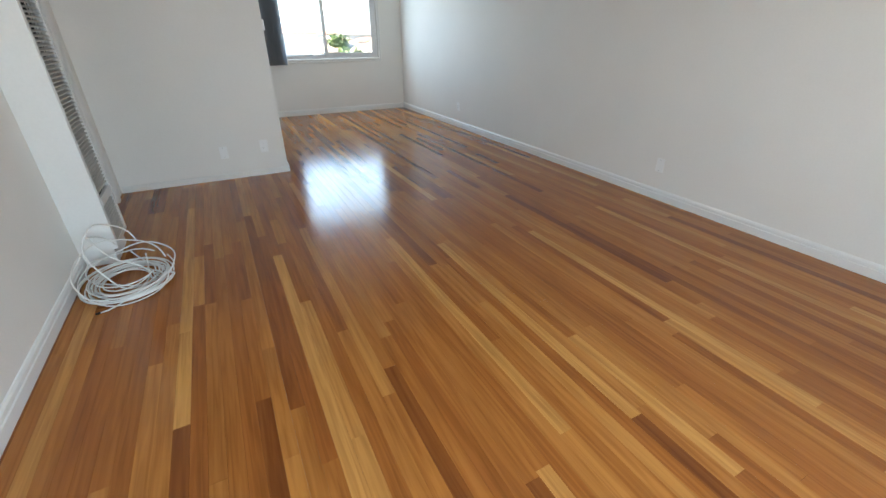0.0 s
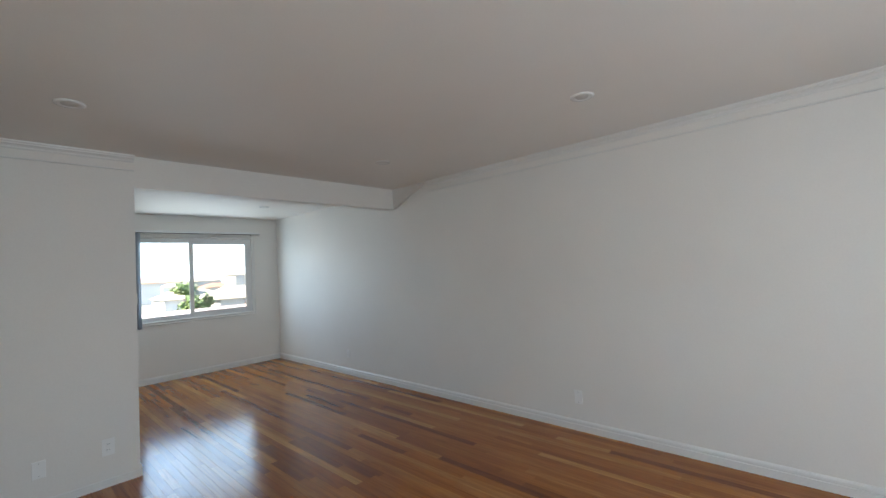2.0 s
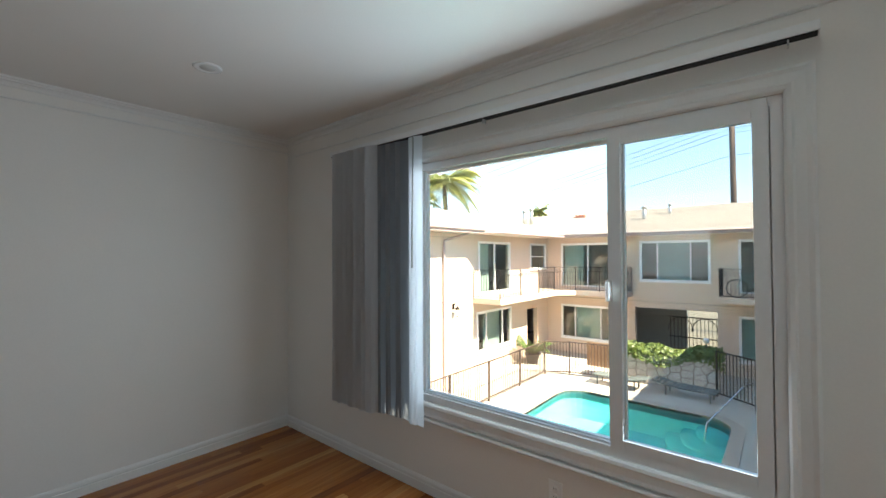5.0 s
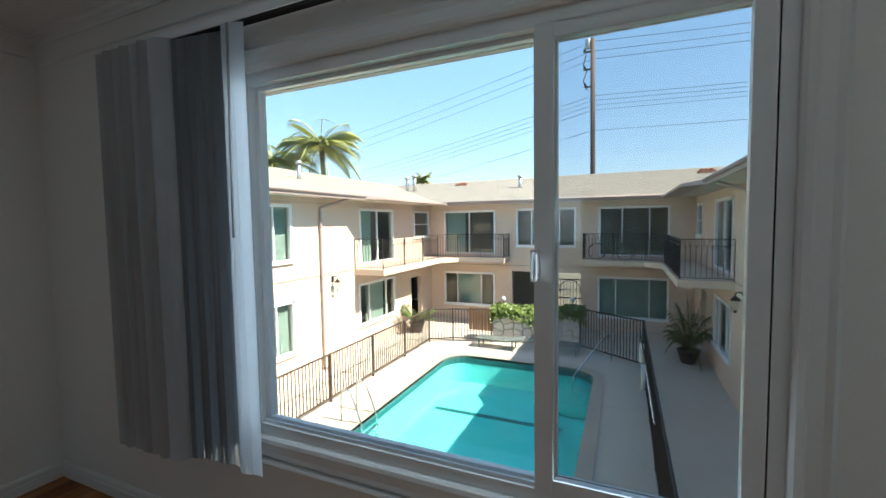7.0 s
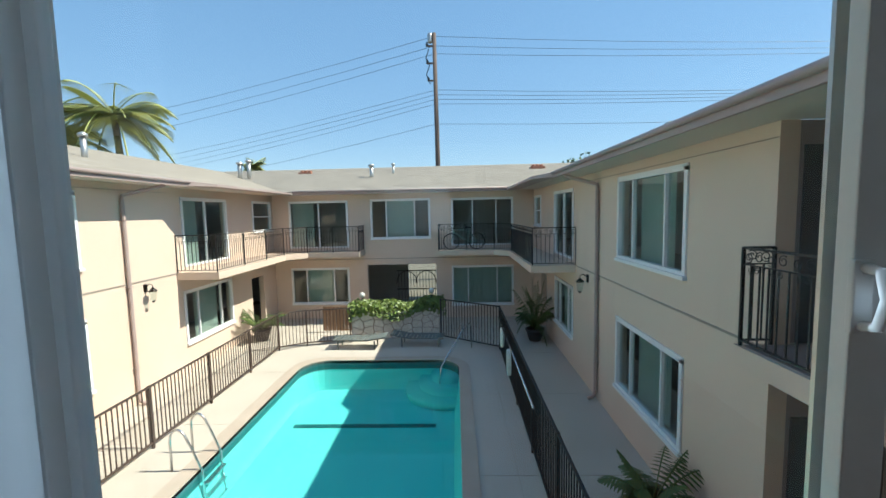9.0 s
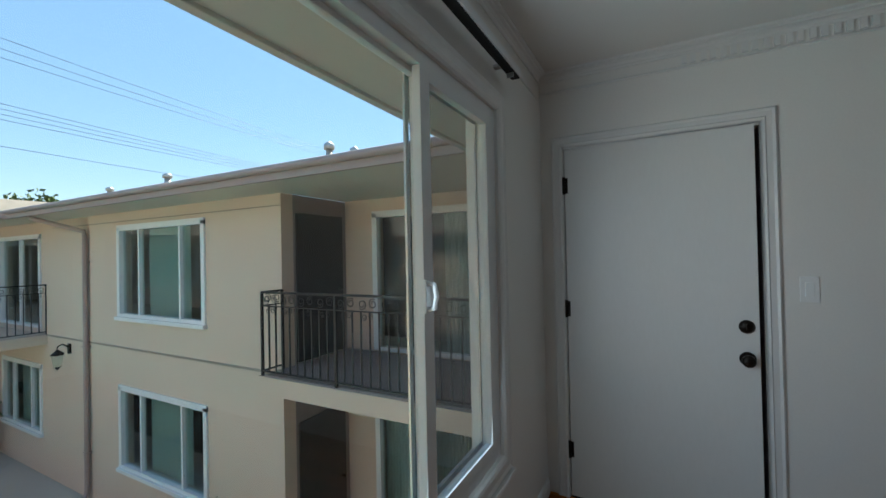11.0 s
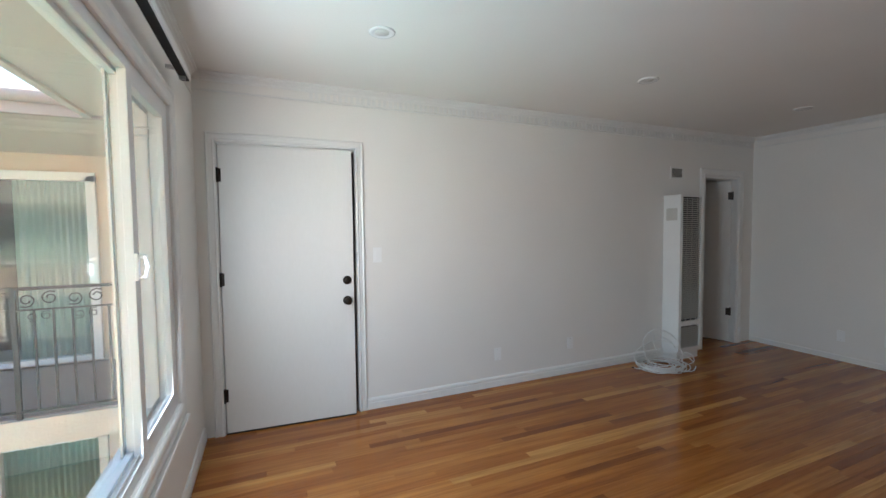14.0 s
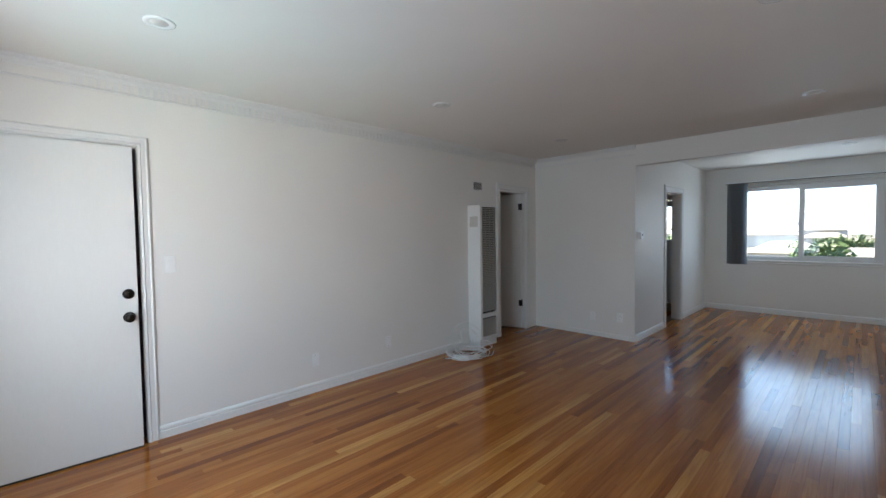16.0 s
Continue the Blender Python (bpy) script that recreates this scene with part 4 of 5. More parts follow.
for par, d in ((right, (-2.6, -15.7, GZ, -2.5, -14.5, -0.9)), (left, (XL + 0.6, -16.0, GZ, XL + 0.65, -14.8, -0.9))):
    boxpart("door", d, DARKDOOR, par, label="dark recessed entrance door")
# band joints between the storeys
for par, d in ((right, (XR, -16.9, -0.125, XR + 0.015, -3.82, -0.095)), (left, (XL - 0.015, -16.9, -0.125, XL, 5.9, -0.095)), (far, (XR + 0.02, YF, -0.50, XL - 0.02, YF + 0.015, -0.47)), (right, (XR, -10.6, 2.12, XR + 0.008, -3.82, 2.135)), (left, (XL - 0.008, -10.6, 2.12, XL, 5.9, 2.135))):
    boxpart("band", d, MORTAR, par, label="dark drip joint between the storeys")

# roofs, eaves
RZ, RUN, RISE = 2.42, 5.6, 1.50


def roof_sheet(parent, pts):
    bm = B()
    top = [bm.verts.new(p) for p in pts]
    bot = [bm.verts.new((p[0], p[1], p[2] - 0.05)) for p in pts]
    bm.faces.new(top)
    bm.faces.new(bot[::-1])
    for k in range(len(pts)):
        bm.faces.new((top[k], top[(k + 1) % len(pts)], bot[(k + 1) % len(pts)], bot[k]))
    part("roof", bm, SHINGLE, parent, "weathered grey shingle roof")


ER, EL, EF = XR + EAVE, XL - EAVE, YF + EAVE
roof_sheet(right, [(ER, 6, RZ), (ER - RUN, 6, RZ + RISE), (ER - RUN, EF - RUN, RZ + RISE), (ER, EF, RZ)])
roof_sheet(left, [(EL, 6, RZ), (EL, EF, RZ), (EL + RUN, EF - RUN, RZ + RISE), (EL + RUN, 6, RZ + RISE)])
roof_sheet(far, [(EL, EF, RZ), (ER, EF, RZ), (ER - RUN, EF - RUN, RZ + RISE), (EL + RUN, EF - RUN, RZ + RISE)])
# shingle courses
for par, mk in ((right, lambda d, z: (ER - d - 0.02, -16.3 - d, z, ER - d, 6, z + 0.012)), (left, lambda d, z: (EL + d, -16.3 - d, z, EL + d + 0.02, 6, z + 0.012)), (far, lambda d, z: (ER - d, EF - d - 0.02, z, EL + d, EF - d, z + 0.012))):
    bm = B()
    for k in range(1, 24):
        d = k * 0.23
        box(bm, *mk(d, RZ + RISE * d / RUN - 0.004))
    part("shingle_courses", bm, SHINGLE, par)
OX = 0.50
eaves = ((right, (XR, EF, SOF, ER, 5.9, SOF + 0.03), (ER - 0.02, -10.6, SOF - 0.02, ER + 0.03, 5.9, RZ + 0.0)), (left, (EL, EF, SOF, XL, 5.9, SOF + 0.03), (EL - 0.03, -10.6, SOF - 0.02, EL + 0.02, 5.9, RZ)), (far, (ER, YF, SOF, EL, EF, SOF + 0.03), (ER + OX, EF - 0.02, SOF - 0.02, EL - OX, EF + 0.03, RZ)))
for par, so, fa in eaves:
    boxpart("soffit", so, SOFFIT, par, label="pale painted soffit")
    boxpart("fascia", fa, FASCIA, par, 0.006, "brown fascia and gutter")
    g = list(fa)
    bm = B()
    if par is far:
        pipe(bm, [(g[0], EF + 0.05, RZ - 0.03), (g[3], EF + 0.05, RZ - 0.03)], 0.045)
    else:
        xg = ER + 0.05 if par is right else EL - 0.05
        pipe(bm, [(xg, g[1], RZ - 0.03), (xg, g[4], RZ - 0.03)], 0.045)
    part("gutter", bm, FASCIA, par, "brown rounded gutter")
# roof stepping out above the corner balconies
for par, x0, x1, sg in ((right, ER, ER + OX, 1), (left, EL - OX, EL, -1)):
    bm = B()
    xo, xi = (x1, x0) if sg > 0 else (x0, x1)
    pts = [(xi, -10.3, RZ), (xo, -10.9, RZ - 0.06), (xo, EF + 0.05, RZ - 0.06), (xi, EF, RZ)]
    top = [bm.verts.new(p) for p in pts]
    bot = [bm.verts.new((p[0], p[1], SOF)) for p in pts]
    bm.faces.new(top)
    bm.faces.new(bot[::-1])
    for k in range(4):
        bm.faces.new((top[k], top[(k + 1) % 4], bot[(k + 1) % 4], bot[k]))
    part("eave_step", bm, FASCIA, par, "brown stepped-out eave")

# own wing: eave above the large window and outer wall below
own = thing("own_wing", "tan stucco wing around the flat", "building", kind="structure")
boxpart("soffit", (ER, -EAVE, SOF, EL, -T - 0.002, SOF + 0.03), SOFFIT, own, label="pale painted soffit")
boxpart("fascia", (ER, -EAVE - 0.05, SOF - 0.02, EL, -EAVE, 2.74), SOFFIT, own, 0.006, "pale painted fascia board")
# carried past the rear wall to cut sky light at the nook window
boxpart("roof", (-6, -EAVE, 2.74, 13.6, YN + 0.95, 2.9), SHINGLE, own, label="grey roof over the flat")
boxpart("wall", (-2.8, -T - 0.02, GZ, XL, -T - 0.004, -0.125), STUCCO, own)
boxpart("upper_wall", (W + T + 0.002, -T - 0.02, -0.12, XL, -T - 0.004, SOF), STUCCO, own)
# unseen overhang, added to hold sky light off the nook window
boxpart("sky_cut_soffit", (-6, YN + T + 0.002, 2.36, 13.6, YN + 0.85, 2.4), SOFFIT, own)
boxpart("end_wall", (-6, YN + T + 0.002, GZ, -1.6, YN + T + 0.1, 2.7), STUCCO, own)

# recessed near balcony of the right wing
facade(right, "x", -2.62, -0.2, -3.81, -0.16, [(-3.22, -1.35, 0.0, 2.06), (-3.22, -1.35, -2.95, -0.85)])
# near-black sheet painted as the unlit room behind the sliding doors
boxpart("recess_shade_sheet", (-3.7, -3.8, GZ, -3.6, -0.16, SOF), DARK, right)
# side added to keep stray light out from behind the glass
boxpart("recess_light_stop", (-3.6, -0.36, GZ, -2.82, -0.16, SOF), INNER, right)
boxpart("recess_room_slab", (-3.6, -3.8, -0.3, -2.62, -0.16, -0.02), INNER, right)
boxpart("recess_side", (-2.62, -3.86, GZ, XR - 0.003, -3.812, SOF), TAUPE, right, label="taupe painted recess wall")
boxpart("balcony_floor", (-2.615, -3.78, -0.04, -1.06, -0.17, -0.03), TAUPE, right, label="dark grey balcony floor")
boxpart("recess_ceiling", (-2.62, -3.81, SOF + 0.002, XR, -0.16, SOF + 0.05), SOFFIT, right)
for z in (-0.02, -2.9):
    boxpart("door", (-2.52, -3.812, z, -1.60, -3.785, z + 2.06), DARKDOOR, right, 0.004, "dark security door")
    bm = B()
    lathe(bm, [(0.025, 0), (0.025, 0.01), (0.012, 0.03), (0.028, 0.05), (0, 0.06)], (-2.44, -3.785, z + 0.95), "y", 12)
    part("door_knob", bm, BRONZE, right)
ext_window("sliding_door", right, "x", -2.60, 1, -3.22, -1.35, 0.0, 2.06, "two", "side")
ext_window("sliding_door", right, "x", -2.60, 1, -3.22, -1.35, -2.95, -0.85, "two", "all")


# ---- balconies with wrought-iron rails ----
unit = B()
box(unit, -0.007, -0.007, 0, 0.007, 0.007, 1)
PICKET = finish("picket", unit, IRON)
unit = B()
for sgn in (1, -1):
    sp = []
    for k in range(15):
        a = k / 14 * math.tau * 1.35
        r = 0.016 + 0.030 * k / 14
        sp.append((sgn * (0.058 - r * math.cos(a)), 0, 0.005 * sgn + r * math.sin(a) * sgn))
    pipe(unit, sp, 0.005, 5)
SCROLL = finish("scroll", unit, IRON)


def iron_rail(label, pts, z0, z1, mat_post=IRON, step=0.12, scroll=True, post=1.3, parent=None):
    t = thing("balcony_railing", label, "railing", "balcony railings")
    for (xa, ya), (xb, yb) in zip(pts, pts[1:]):
        a, b = Vector((xa, ya, 0)), Vector((xb, yb, 0))
        ln = (b - a).length
        d = (b - a) / ln
        rot = math.atan2(d.y, d.x)
        for z, r in ((z1, 0.02), (z1 - 0.17, 0.011), (z0 + 0.06, 0.014)):
            if not scroll and r == 0.011:
                continue
            bm = B()
            box(bm, 0, -r, -r * 0.6, ln, r, r * 0.6)
            o = part("rail", bm, IRON, t)
            o.matrix_basis = Matrix.Translation((xa, ya, z)) @ Matrix.Rotation(rot, 4, "Z")
        n = max(2, round(ln / step))
        np_ = max(1, round(ln / post))
        for k in range(np_ + 1):
            p = a + d * ln * k / np_
            o = new("post", PICKET)
            o.parent = t
            o.matrix_basis = Matrix.LocRotScale((p.x, p.y, z0), Euler((0, 0, rot)), (2.1, 2.1, z1 - z0))
        for k in range(1, n):
            p = a + d * ln * k / n
            o = new("picket", PICKET)
            o.parent = t
            o.matrix_basis = Matrix.LocRotScale((p.x, p.y, z0 + 0.06), Euler((0, 0, rot)), (1, 1, (z1 - 0.17 if scroll else z1) - z0 - 0.06))
        if scroll:
            ns = max(1, round(ln / 0.30))
            for k in range(ns):
                p = a + d * ln * (k + 0.5) / ns
                o = new("scroll", SCROLL)
                o.parent = t
                o.matrix_basis = Matrix.LocRotScale((p.x, p.y, z1 - 0.088), Euler((0, 0, rot)), (1.25, 1, 1.25))
                o = new("scroll", SCROLL)
                o.parent = t
                o.matrix_basis = Matrix.LocRotScale((p.x, p.y, z1 - 0.225), Euler((0, 0, rot)), (0.8, 1, 0.8))
    return t


def slab(parent, pts, z0, z1):
    bm = B()
    top, bot = [bm.verts.new((x, y, z1)) for x, y in pts], [bm.verts.new((x, y, z0)) for x, y in pts]
    bm.faces.new(top)
    bm.faces.new(bot[::-1])
    for k in range(len(pts)):
        bm.faces.new((top[k], top[(k + 1) % len(pts)], bot[(k + 1) % len(pts)], bot[k]))
    part("balcony_slab", bm, STUCCO, parent, "tan stucco balcony slab")


slab(right, [(-2.62, -3.808), (XR, -3.808), (XR, -3.86), (-1.0, -3.86), (-1.0, -0.16), (-2.62, -0.16)], -0.26, -0.04)
iron_rail("black wrought-iron balcony railing with scrollwork", [(XR, -3.81), (-1.04, -3.81), (-1.04, -0.2)], -0.04, 1.0)
BX, BF = -0.16, -16.1
slab(right, [(XR, -10.88), (BX + 0.05, -10.88), (BX + 0.05, -15.3), (0.45, BF + 0.05), (2.70, BF + 0.05), (2.70, YF), (XR, YF)], -0.30, -0.10)
iron_rail("black iron railing round the corner balcony", [(XR, -10.92), (BX, -10.92), (BX, -15.3), (0.42, BF), (2.66, BF), (2.66, YF)], -0.10, 0.95)
slab(left, [(XL, -10.72), (8.62, -10.72), (8.62, -15.3), (8.0, BF + 0.05), (5.88, BF + 0.05), (5.88, YF), (XL, YF)], -0.30, -0.10)
iron_rail("sunlit iron railing round the corner balcony", [(XL, -10.76), (8.67, -10.76), (8.67, -15.3), (8.04, BF), (5.92, BF), (5.92, YF)], -0.10, 0.95)

# gate in the passage
gate = thing("iron_gate", "black iron gate across the shaded passage", "gate", at=(0, 0, GZ))
for k in range(13):
    o = new("bar", PICKET)
    o.parent = gate
    o.matrix_basis = Matrix.LocRotScale((2.9 + k * 0.135, YF - 0.4, 0.02), None, (1.4, 1.4, 2.0))
for z in (0.1, 1.2, 2.02):
    boxpart("rail", (2.82, YF - 0.42, z - 0.02, 4.6, YF - 0.38, z + 0.02), IRON, gate)
for cx in (3.3, 4.15):
    bm = B()
    pipe(bm, [(cx + 0.45 * math.cos(a), YF - 0.4, 1.45 + 0.55 * math.sin(a)) for a in [math.pi * q / 12 for q in range(13)]], 0.02, 6)
    part("arch", bm, IRON, gate)


# ---- fences round the pool ----
def fence(label, pts, h, mat, step=0.115, post=1.9):
    u = B()
    box(u, -0.009, -0.009, 0, 0.009, 0.009, 1)
    me = finish("picket", u, mat)
    t = thing("pool_fence", label, "fence", "pool fences", at=(0, 0, GZ))
    for (xa, ya), (xb, yb) in zip(pts, pts[1:]):
        a, b = Vector((xa, ya, 0)), Vector((xb, yb, 0))
        ln = (b - a).length
        d = (b - a) / ln
        rot = math.atan2(d.y, d.x)
        for z in (h, 0.12):
            bm = B()
            box(bm, 0, -0.018, -0.018, ln, 0.018, 0.018)
            o = part("rail", bm, mat, t)
            o.matrix_basis = Matrix.Translation((xa, ya, z)) @ Matrix.Rotation(rot, 4, "Z")
        np_ = max(1, round(ln / post))
        for k in range(np_ + 1):
            p = a + d * ln * k / np_
            o = new("post", me)
            o.parent = t
            o.matrix_basis = Matrix.LocRotScale(p, Euler((0, 0, rot)), (2.6, 2.6, h + 0.03))
        n = round(ln / step)
        for k in range(1, n):
            p = a + d * ln * k / n
            o = new("picket", me)
            o.parent = t
            o.matrix_basis = Matrix.LocRotScale((p.x, p.y, 0.12), Euler((0, 0, rot)), (1, 1, h - 0.12))
    return t


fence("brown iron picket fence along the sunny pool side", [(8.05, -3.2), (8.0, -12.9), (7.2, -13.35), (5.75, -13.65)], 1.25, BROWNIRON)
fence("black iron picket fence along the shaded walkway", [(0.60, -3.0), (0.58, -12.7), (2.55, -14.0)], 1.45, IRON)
wg = thing("wooden_gate", "low brown wooden gate beside the planter", "gate", at=(0, 0, GZ))
for k in range(8):
    boxpart("board", (5.85 + k * 0.165, -15.05, 0.05, 6.0 + k * 0.165, -15.02, 1.0), OLDWOOD, wg, 0.003)
boxpart("rail", (5.85, -15.02, 0.8, 7.16, -14.98, 0.9), OLDWOOD, wg)
hose = thing("pool_pole", "long white pool pole resting on the fence", "pole", at=(0, 0, GZ))
bm = B()
tube(bm, (0.70, -11.9, 1.30), (0.66, -6.4, 1.10), 0.02)
part("pole", bm, STEEL, hose)
for nm, y, z, r in (("life_ring", -11.0, 0.95, 0.24), ("coiled_hose", -9.3, 0.85, 0.32)):
    t = thing(nm, "white ring hanging on the black pool fence" if nm == "life_ring" else "white coiled hose hanging on the pool fence", "life ring" if nm == "life_ring" else "hose", at=(0.69, y, GZ + z))
    for q in range(1 if nm == "life_ring" else 4):
        bm = B()
        pipe(bm, [(0.02 * q, (r - 0.12) * math.cos(a) * (0.7 if q or nm != "life_ring" else 1), r * math.sin(a)) for a in [math.tau * k / 24 for k in range(25)]], 0.055 if nm == "life_ring" else 0.016, 8)
        part("ring" if nm == "life_ring" else "coil", bm, TOWEL, t)


# ---- plants ----
def leaf_blade(bm, base_, tip, wid, droop):
    """A drooping tapered blade in five segments."""
    base_, tip = Vector(base_), Vector(tip)
    side = (tip - base_).cross(Vector((0, 0, 1))).normalized()
    prev = None
    for k in range(5):
        f = k / 4
        p = base_.lerp(tip, f) + Vector((0, 0, droop * (f - f * f * 2.2)))
        w = wid * math.sin(math.pi * min(0.95, 0.15 + 0.85 * f)) + 0.002
        cur = (bm.verts.new(p - side * w), bm.verts.new(p + side * w))
        if prev:
            bm.faces.new((prev[0], prev[1], cur[1], cur[0]))
        prev = cur


def frond(bm, o, yaw, length, rise, droop, leaflets=22, wid=0.28, lw=0.022):
    """A feather palm frond with leaflets down both sides."""
    d = Vector((math.cos(yaw), math.sin(yaw), 0))
    s = Vector((-d.y, d.x, 0))
    pts = []
    for k in range(leaflets + 1):
        f = k / leaflets
        pts.append(Vector(o) + d * length * (f - 0.12 * f * f) + Vector((0, 0, rise * f - droop * f * f)))
    pipe(bm, pts[::3] + [pts[-1]], 0.012 * length / 1.5 + 0.004, 4)
    for k in range(2, leaflets):
        f = k / leaflets
        w = wid * length * math.sin(math.pi * (0.12 + 0.84 * f))
        for sg in (1, -1):
            leaf_blade(bm, pts[k], pts[k] + (s * sg + d * 0.55) * w + Vector((0, 0, -0.35 * w)), lw, 0.05 * w)


def palm(label, x, y, z_top, r, lean=0.0, seed=1):
    rg = random.Random(seed)
    t = thing("palm_tree", label, "tree", "palms", at=(x, y, GZ))
    h = z_top - GZ - r * 0.55
    bm = B()
    rings = 9
    for k in range(rings):
        a, b = k / rings, (k + 1) / rings
        tube(bm, (lean * a * a, 0, h * a), (lean * b * b, 0, h * b + 0.02), 0.24 - 0.08 * a, 0.23 - 0.08 * b, 10)
    part("trunk", bm, BARK, t)
    bm = B()
    for k in range(42):
        yaw = k * 2.4 + rg.uniform(-0.2, 0.2)
        up = rg.uniform(-0.2, 1.0)
        frond(bm, (lean, 0, h), yaw, r * rg.uniform(0.8, 1.1), r * up, r * rg.uniform(0.4, 0.9), 30, 0.30, 0.034)
    part("crown", bm, PALM, t)
    return t


palm("tall feather palm behind the sunny wing", 20.0, -21.9, 8.9, 3.3, 0.4, 3)
palm("tall feather palm behind the sunny wing", 24.2, -20.9, 8.0, 3.5, -0.3, 7)
palm("distant fan palm above the roofs", 19.6, -36.0, 6.6, 1.2, 0.1, 9)


def leafy_tree(x, y, top, r, seed):
    rg = random.Random(seed)
    t = thing("tree", "leafy green tree beyond the roofs", "tree", at=(x, y, GZ))
    bm = B()
    h = top - GZ
    tube(bm, (0, 0, 0), (0.1, 0, h - r), 0.22, 0.13)
    for k in range(6):
        a = k * 1.05
        tube(bm, (0.1, 0, h - r * 1.3), (r * 0.7 * math.cos(a), r * 0.7 * math.sin(a), h - r * 0.6), 0.08, 0.03, 6)
    part("trunk", bm, BARK, t)
    bm = B()
    for k in range(1600):
        a, e = rg.uniform(0, math.tau), rg.uniform(-0.5, 1)
        q = r * rg.uniform(0.45, 1.0) * (0.8 + 0.25 * math.sin(a * 3 + e * 4))
        c = Vector((q * math.cos(a) * math.cos(e), q * math.sin(a) * math.cos(e), h - r + q * math.sin(e)))
        u = Vector((rg.uniform(-1, 1), rg.uniform(-1, 1), rg.uniform(-1, 1))).normalized() * rg.uniform(0.1, 0.22)
        w = u.orthogonal() * 0.6
        bm.faces.new([bm.verts.new(c + u), bm.verts.new(c + w), bm.verts.new(c - u), bm.verts.new(c - w)])
    part("crown", bm, LEAF, t)


leafy_tree(-10.8, -41.0, 7.2, 2.4, 4)
leafy_tree(33, -55, 7.6, 2.6, 6)


def potted(label, x, y, h, seed, n=22, slim=1.0):
    rg = random.Random(seed)
    t = thing("potted_plant", label, "plant", at=(x, y, GZ))
    bm = B()
    lathe(bm, [(0.20, 0), (0.30, 0.34), (0.33, 0.36), (0.33, 0.42), (0.28, 0.42), (0.26, 0.36), (0, 0.36)], (0, 0, 0), n=20)
    part("pot", bm, DARKDOOR, t, "dark round plant pot")
    bm = B()
    for k in range(n):
        frond(bm, (0, 0, 0.36), k * 2.4, slim * h * rg.uniform(0.45, 0.75), h * rg.uniform(0.5, 1.1), h * rg.uniform(0.3, 0.75), 14, 0.22, 0.022)
    part("foliage", bm, LEAF, t)


potted("potted palm beside the sunlit wall", 9.15, -14.1, 1.35, 2)
potted("tall potted palm beside the shaded entrance", -0.75, -13.7, 2.4, 5, 46, 0.5)
potted("spiky potted plant below the near windows", -0.75, -5.0, 1.15, 8)

# planter of pale flagstones with ivy
pl = thing("stone_planter", "pale flagstone planter wall beside the pool", "planter", at=(5.72, -13.72, GZ))
pl.rotation_euler = (0, 0, math.atan2(-0.82, -3.08))
LP = 3.2
bm = B()
box(bm, 0, 0.03, 0, LP, 0.75, 1.02)
part("core", bm, MORTAR, pl)
rg = random.Random(3)


def cell(c, seeds, w, h):
    """The polygon of a w by h face that lies nearest to seed c."""
    poly = [(0.0, 0.0), (w, 0.0), (w, h), (0.0, h)]
    for d in seeds:
        if d is c:
            continue
        nx, nz = d[0] - c[0], d[1] - c[1]
        lim = (d[0] ** 2 + d[1] ** 2 - c[0] ** 2 - c[1] ** 2) / 2
        out = []
        for a, b in zip(poly, poly[1:] + poly[:1]):
            fa, fb = a[0] * nx + a[1] * nz - lim, b[0] * nx + b[1] * nz - lim
            if fa <= 0:
                out.append(a)
            if (fa < 0) != (fb < 0):
                q = fa / (fa - fb)
                out.append((a[0] + (b[0] - a[0]) * q, a[1] + (b[1] - a[1]) * q))
        poly = out
    return poly


seeds = [((k + 0.5 + rg.uniform(-0.38, 0.38)) * LP / 9, (m + 0.5 + rg.uniform(-0.36, 0.36)) * 1.02 / 4) for k in range(9) for m in range(4)]
for c in seeds:
    poly = cell(c, seeds, LP, 1.02)
    cx, cz = sum(p_[0] for p_ in poly) / len(poly), sum(p_[1] for p_ in poly) / len(poly)
    d = rg.uniform(0.02, 0.05)
    bm = B()
    f_ = [bm.verts.new((cx + (u - cx) * 0.84, 0.035 - d, cz + (v - cz) * 0.84)) for u, v in poly]
    b_ = [bm.verts.new((cx + (u - cx) * 0.91, 0.035, cz + (v - cz) * 0.91)) for u, v in poly]
    bm.faces.new(f_)
    for q in range(len(poly)):
        bm.faces.new((f_[q], f_[(q + 1) % len(poly)], b_[(q + 1) % len(poly)], b_[q]))
    part("stone", bm, STONE, pl)
ivy = thing("ivy", "dense sunlit ivy spilling over the planter", "plant", at=(5.72, -13.72, GZ))
ivy.rotation_euler = pl.rotation_euler
bm = B()
for k in range(5200):
    u = rg.uniform(-0.1, LP + 0.25)
    v = rg.uniform(-0.14, 0.8)
    top = 1.05 + 0.42 * (1 - abs(v - 0.3) / 0.75) * (0.8 + 0.25 * math.sin(u * 2.3) + 0.15 * math.sin(u * 5.1))
    z = rg.uniform(0.80 if v < 0 else 1.0, top) + (0.15 * math.sin(u * 3.0) if v < 0 else 0)
    c = Vector((u, v, z))
    a = Vector((rg.uniform(-1, 1), rg.uniform(-1, 1), rg.uniform(-0.3, 1))).normalized() * rg.uniform(0.04, 0.08)
    w = a.orthogonal().normalized() * a.length * 0.8
    bm.faces.new([bm.verts.new(c + a), bm.verts.new(c + w), bm.verts.new(c - a), bm.verts.new(c - w)])
part("leaves", bm, IVY, ivy)
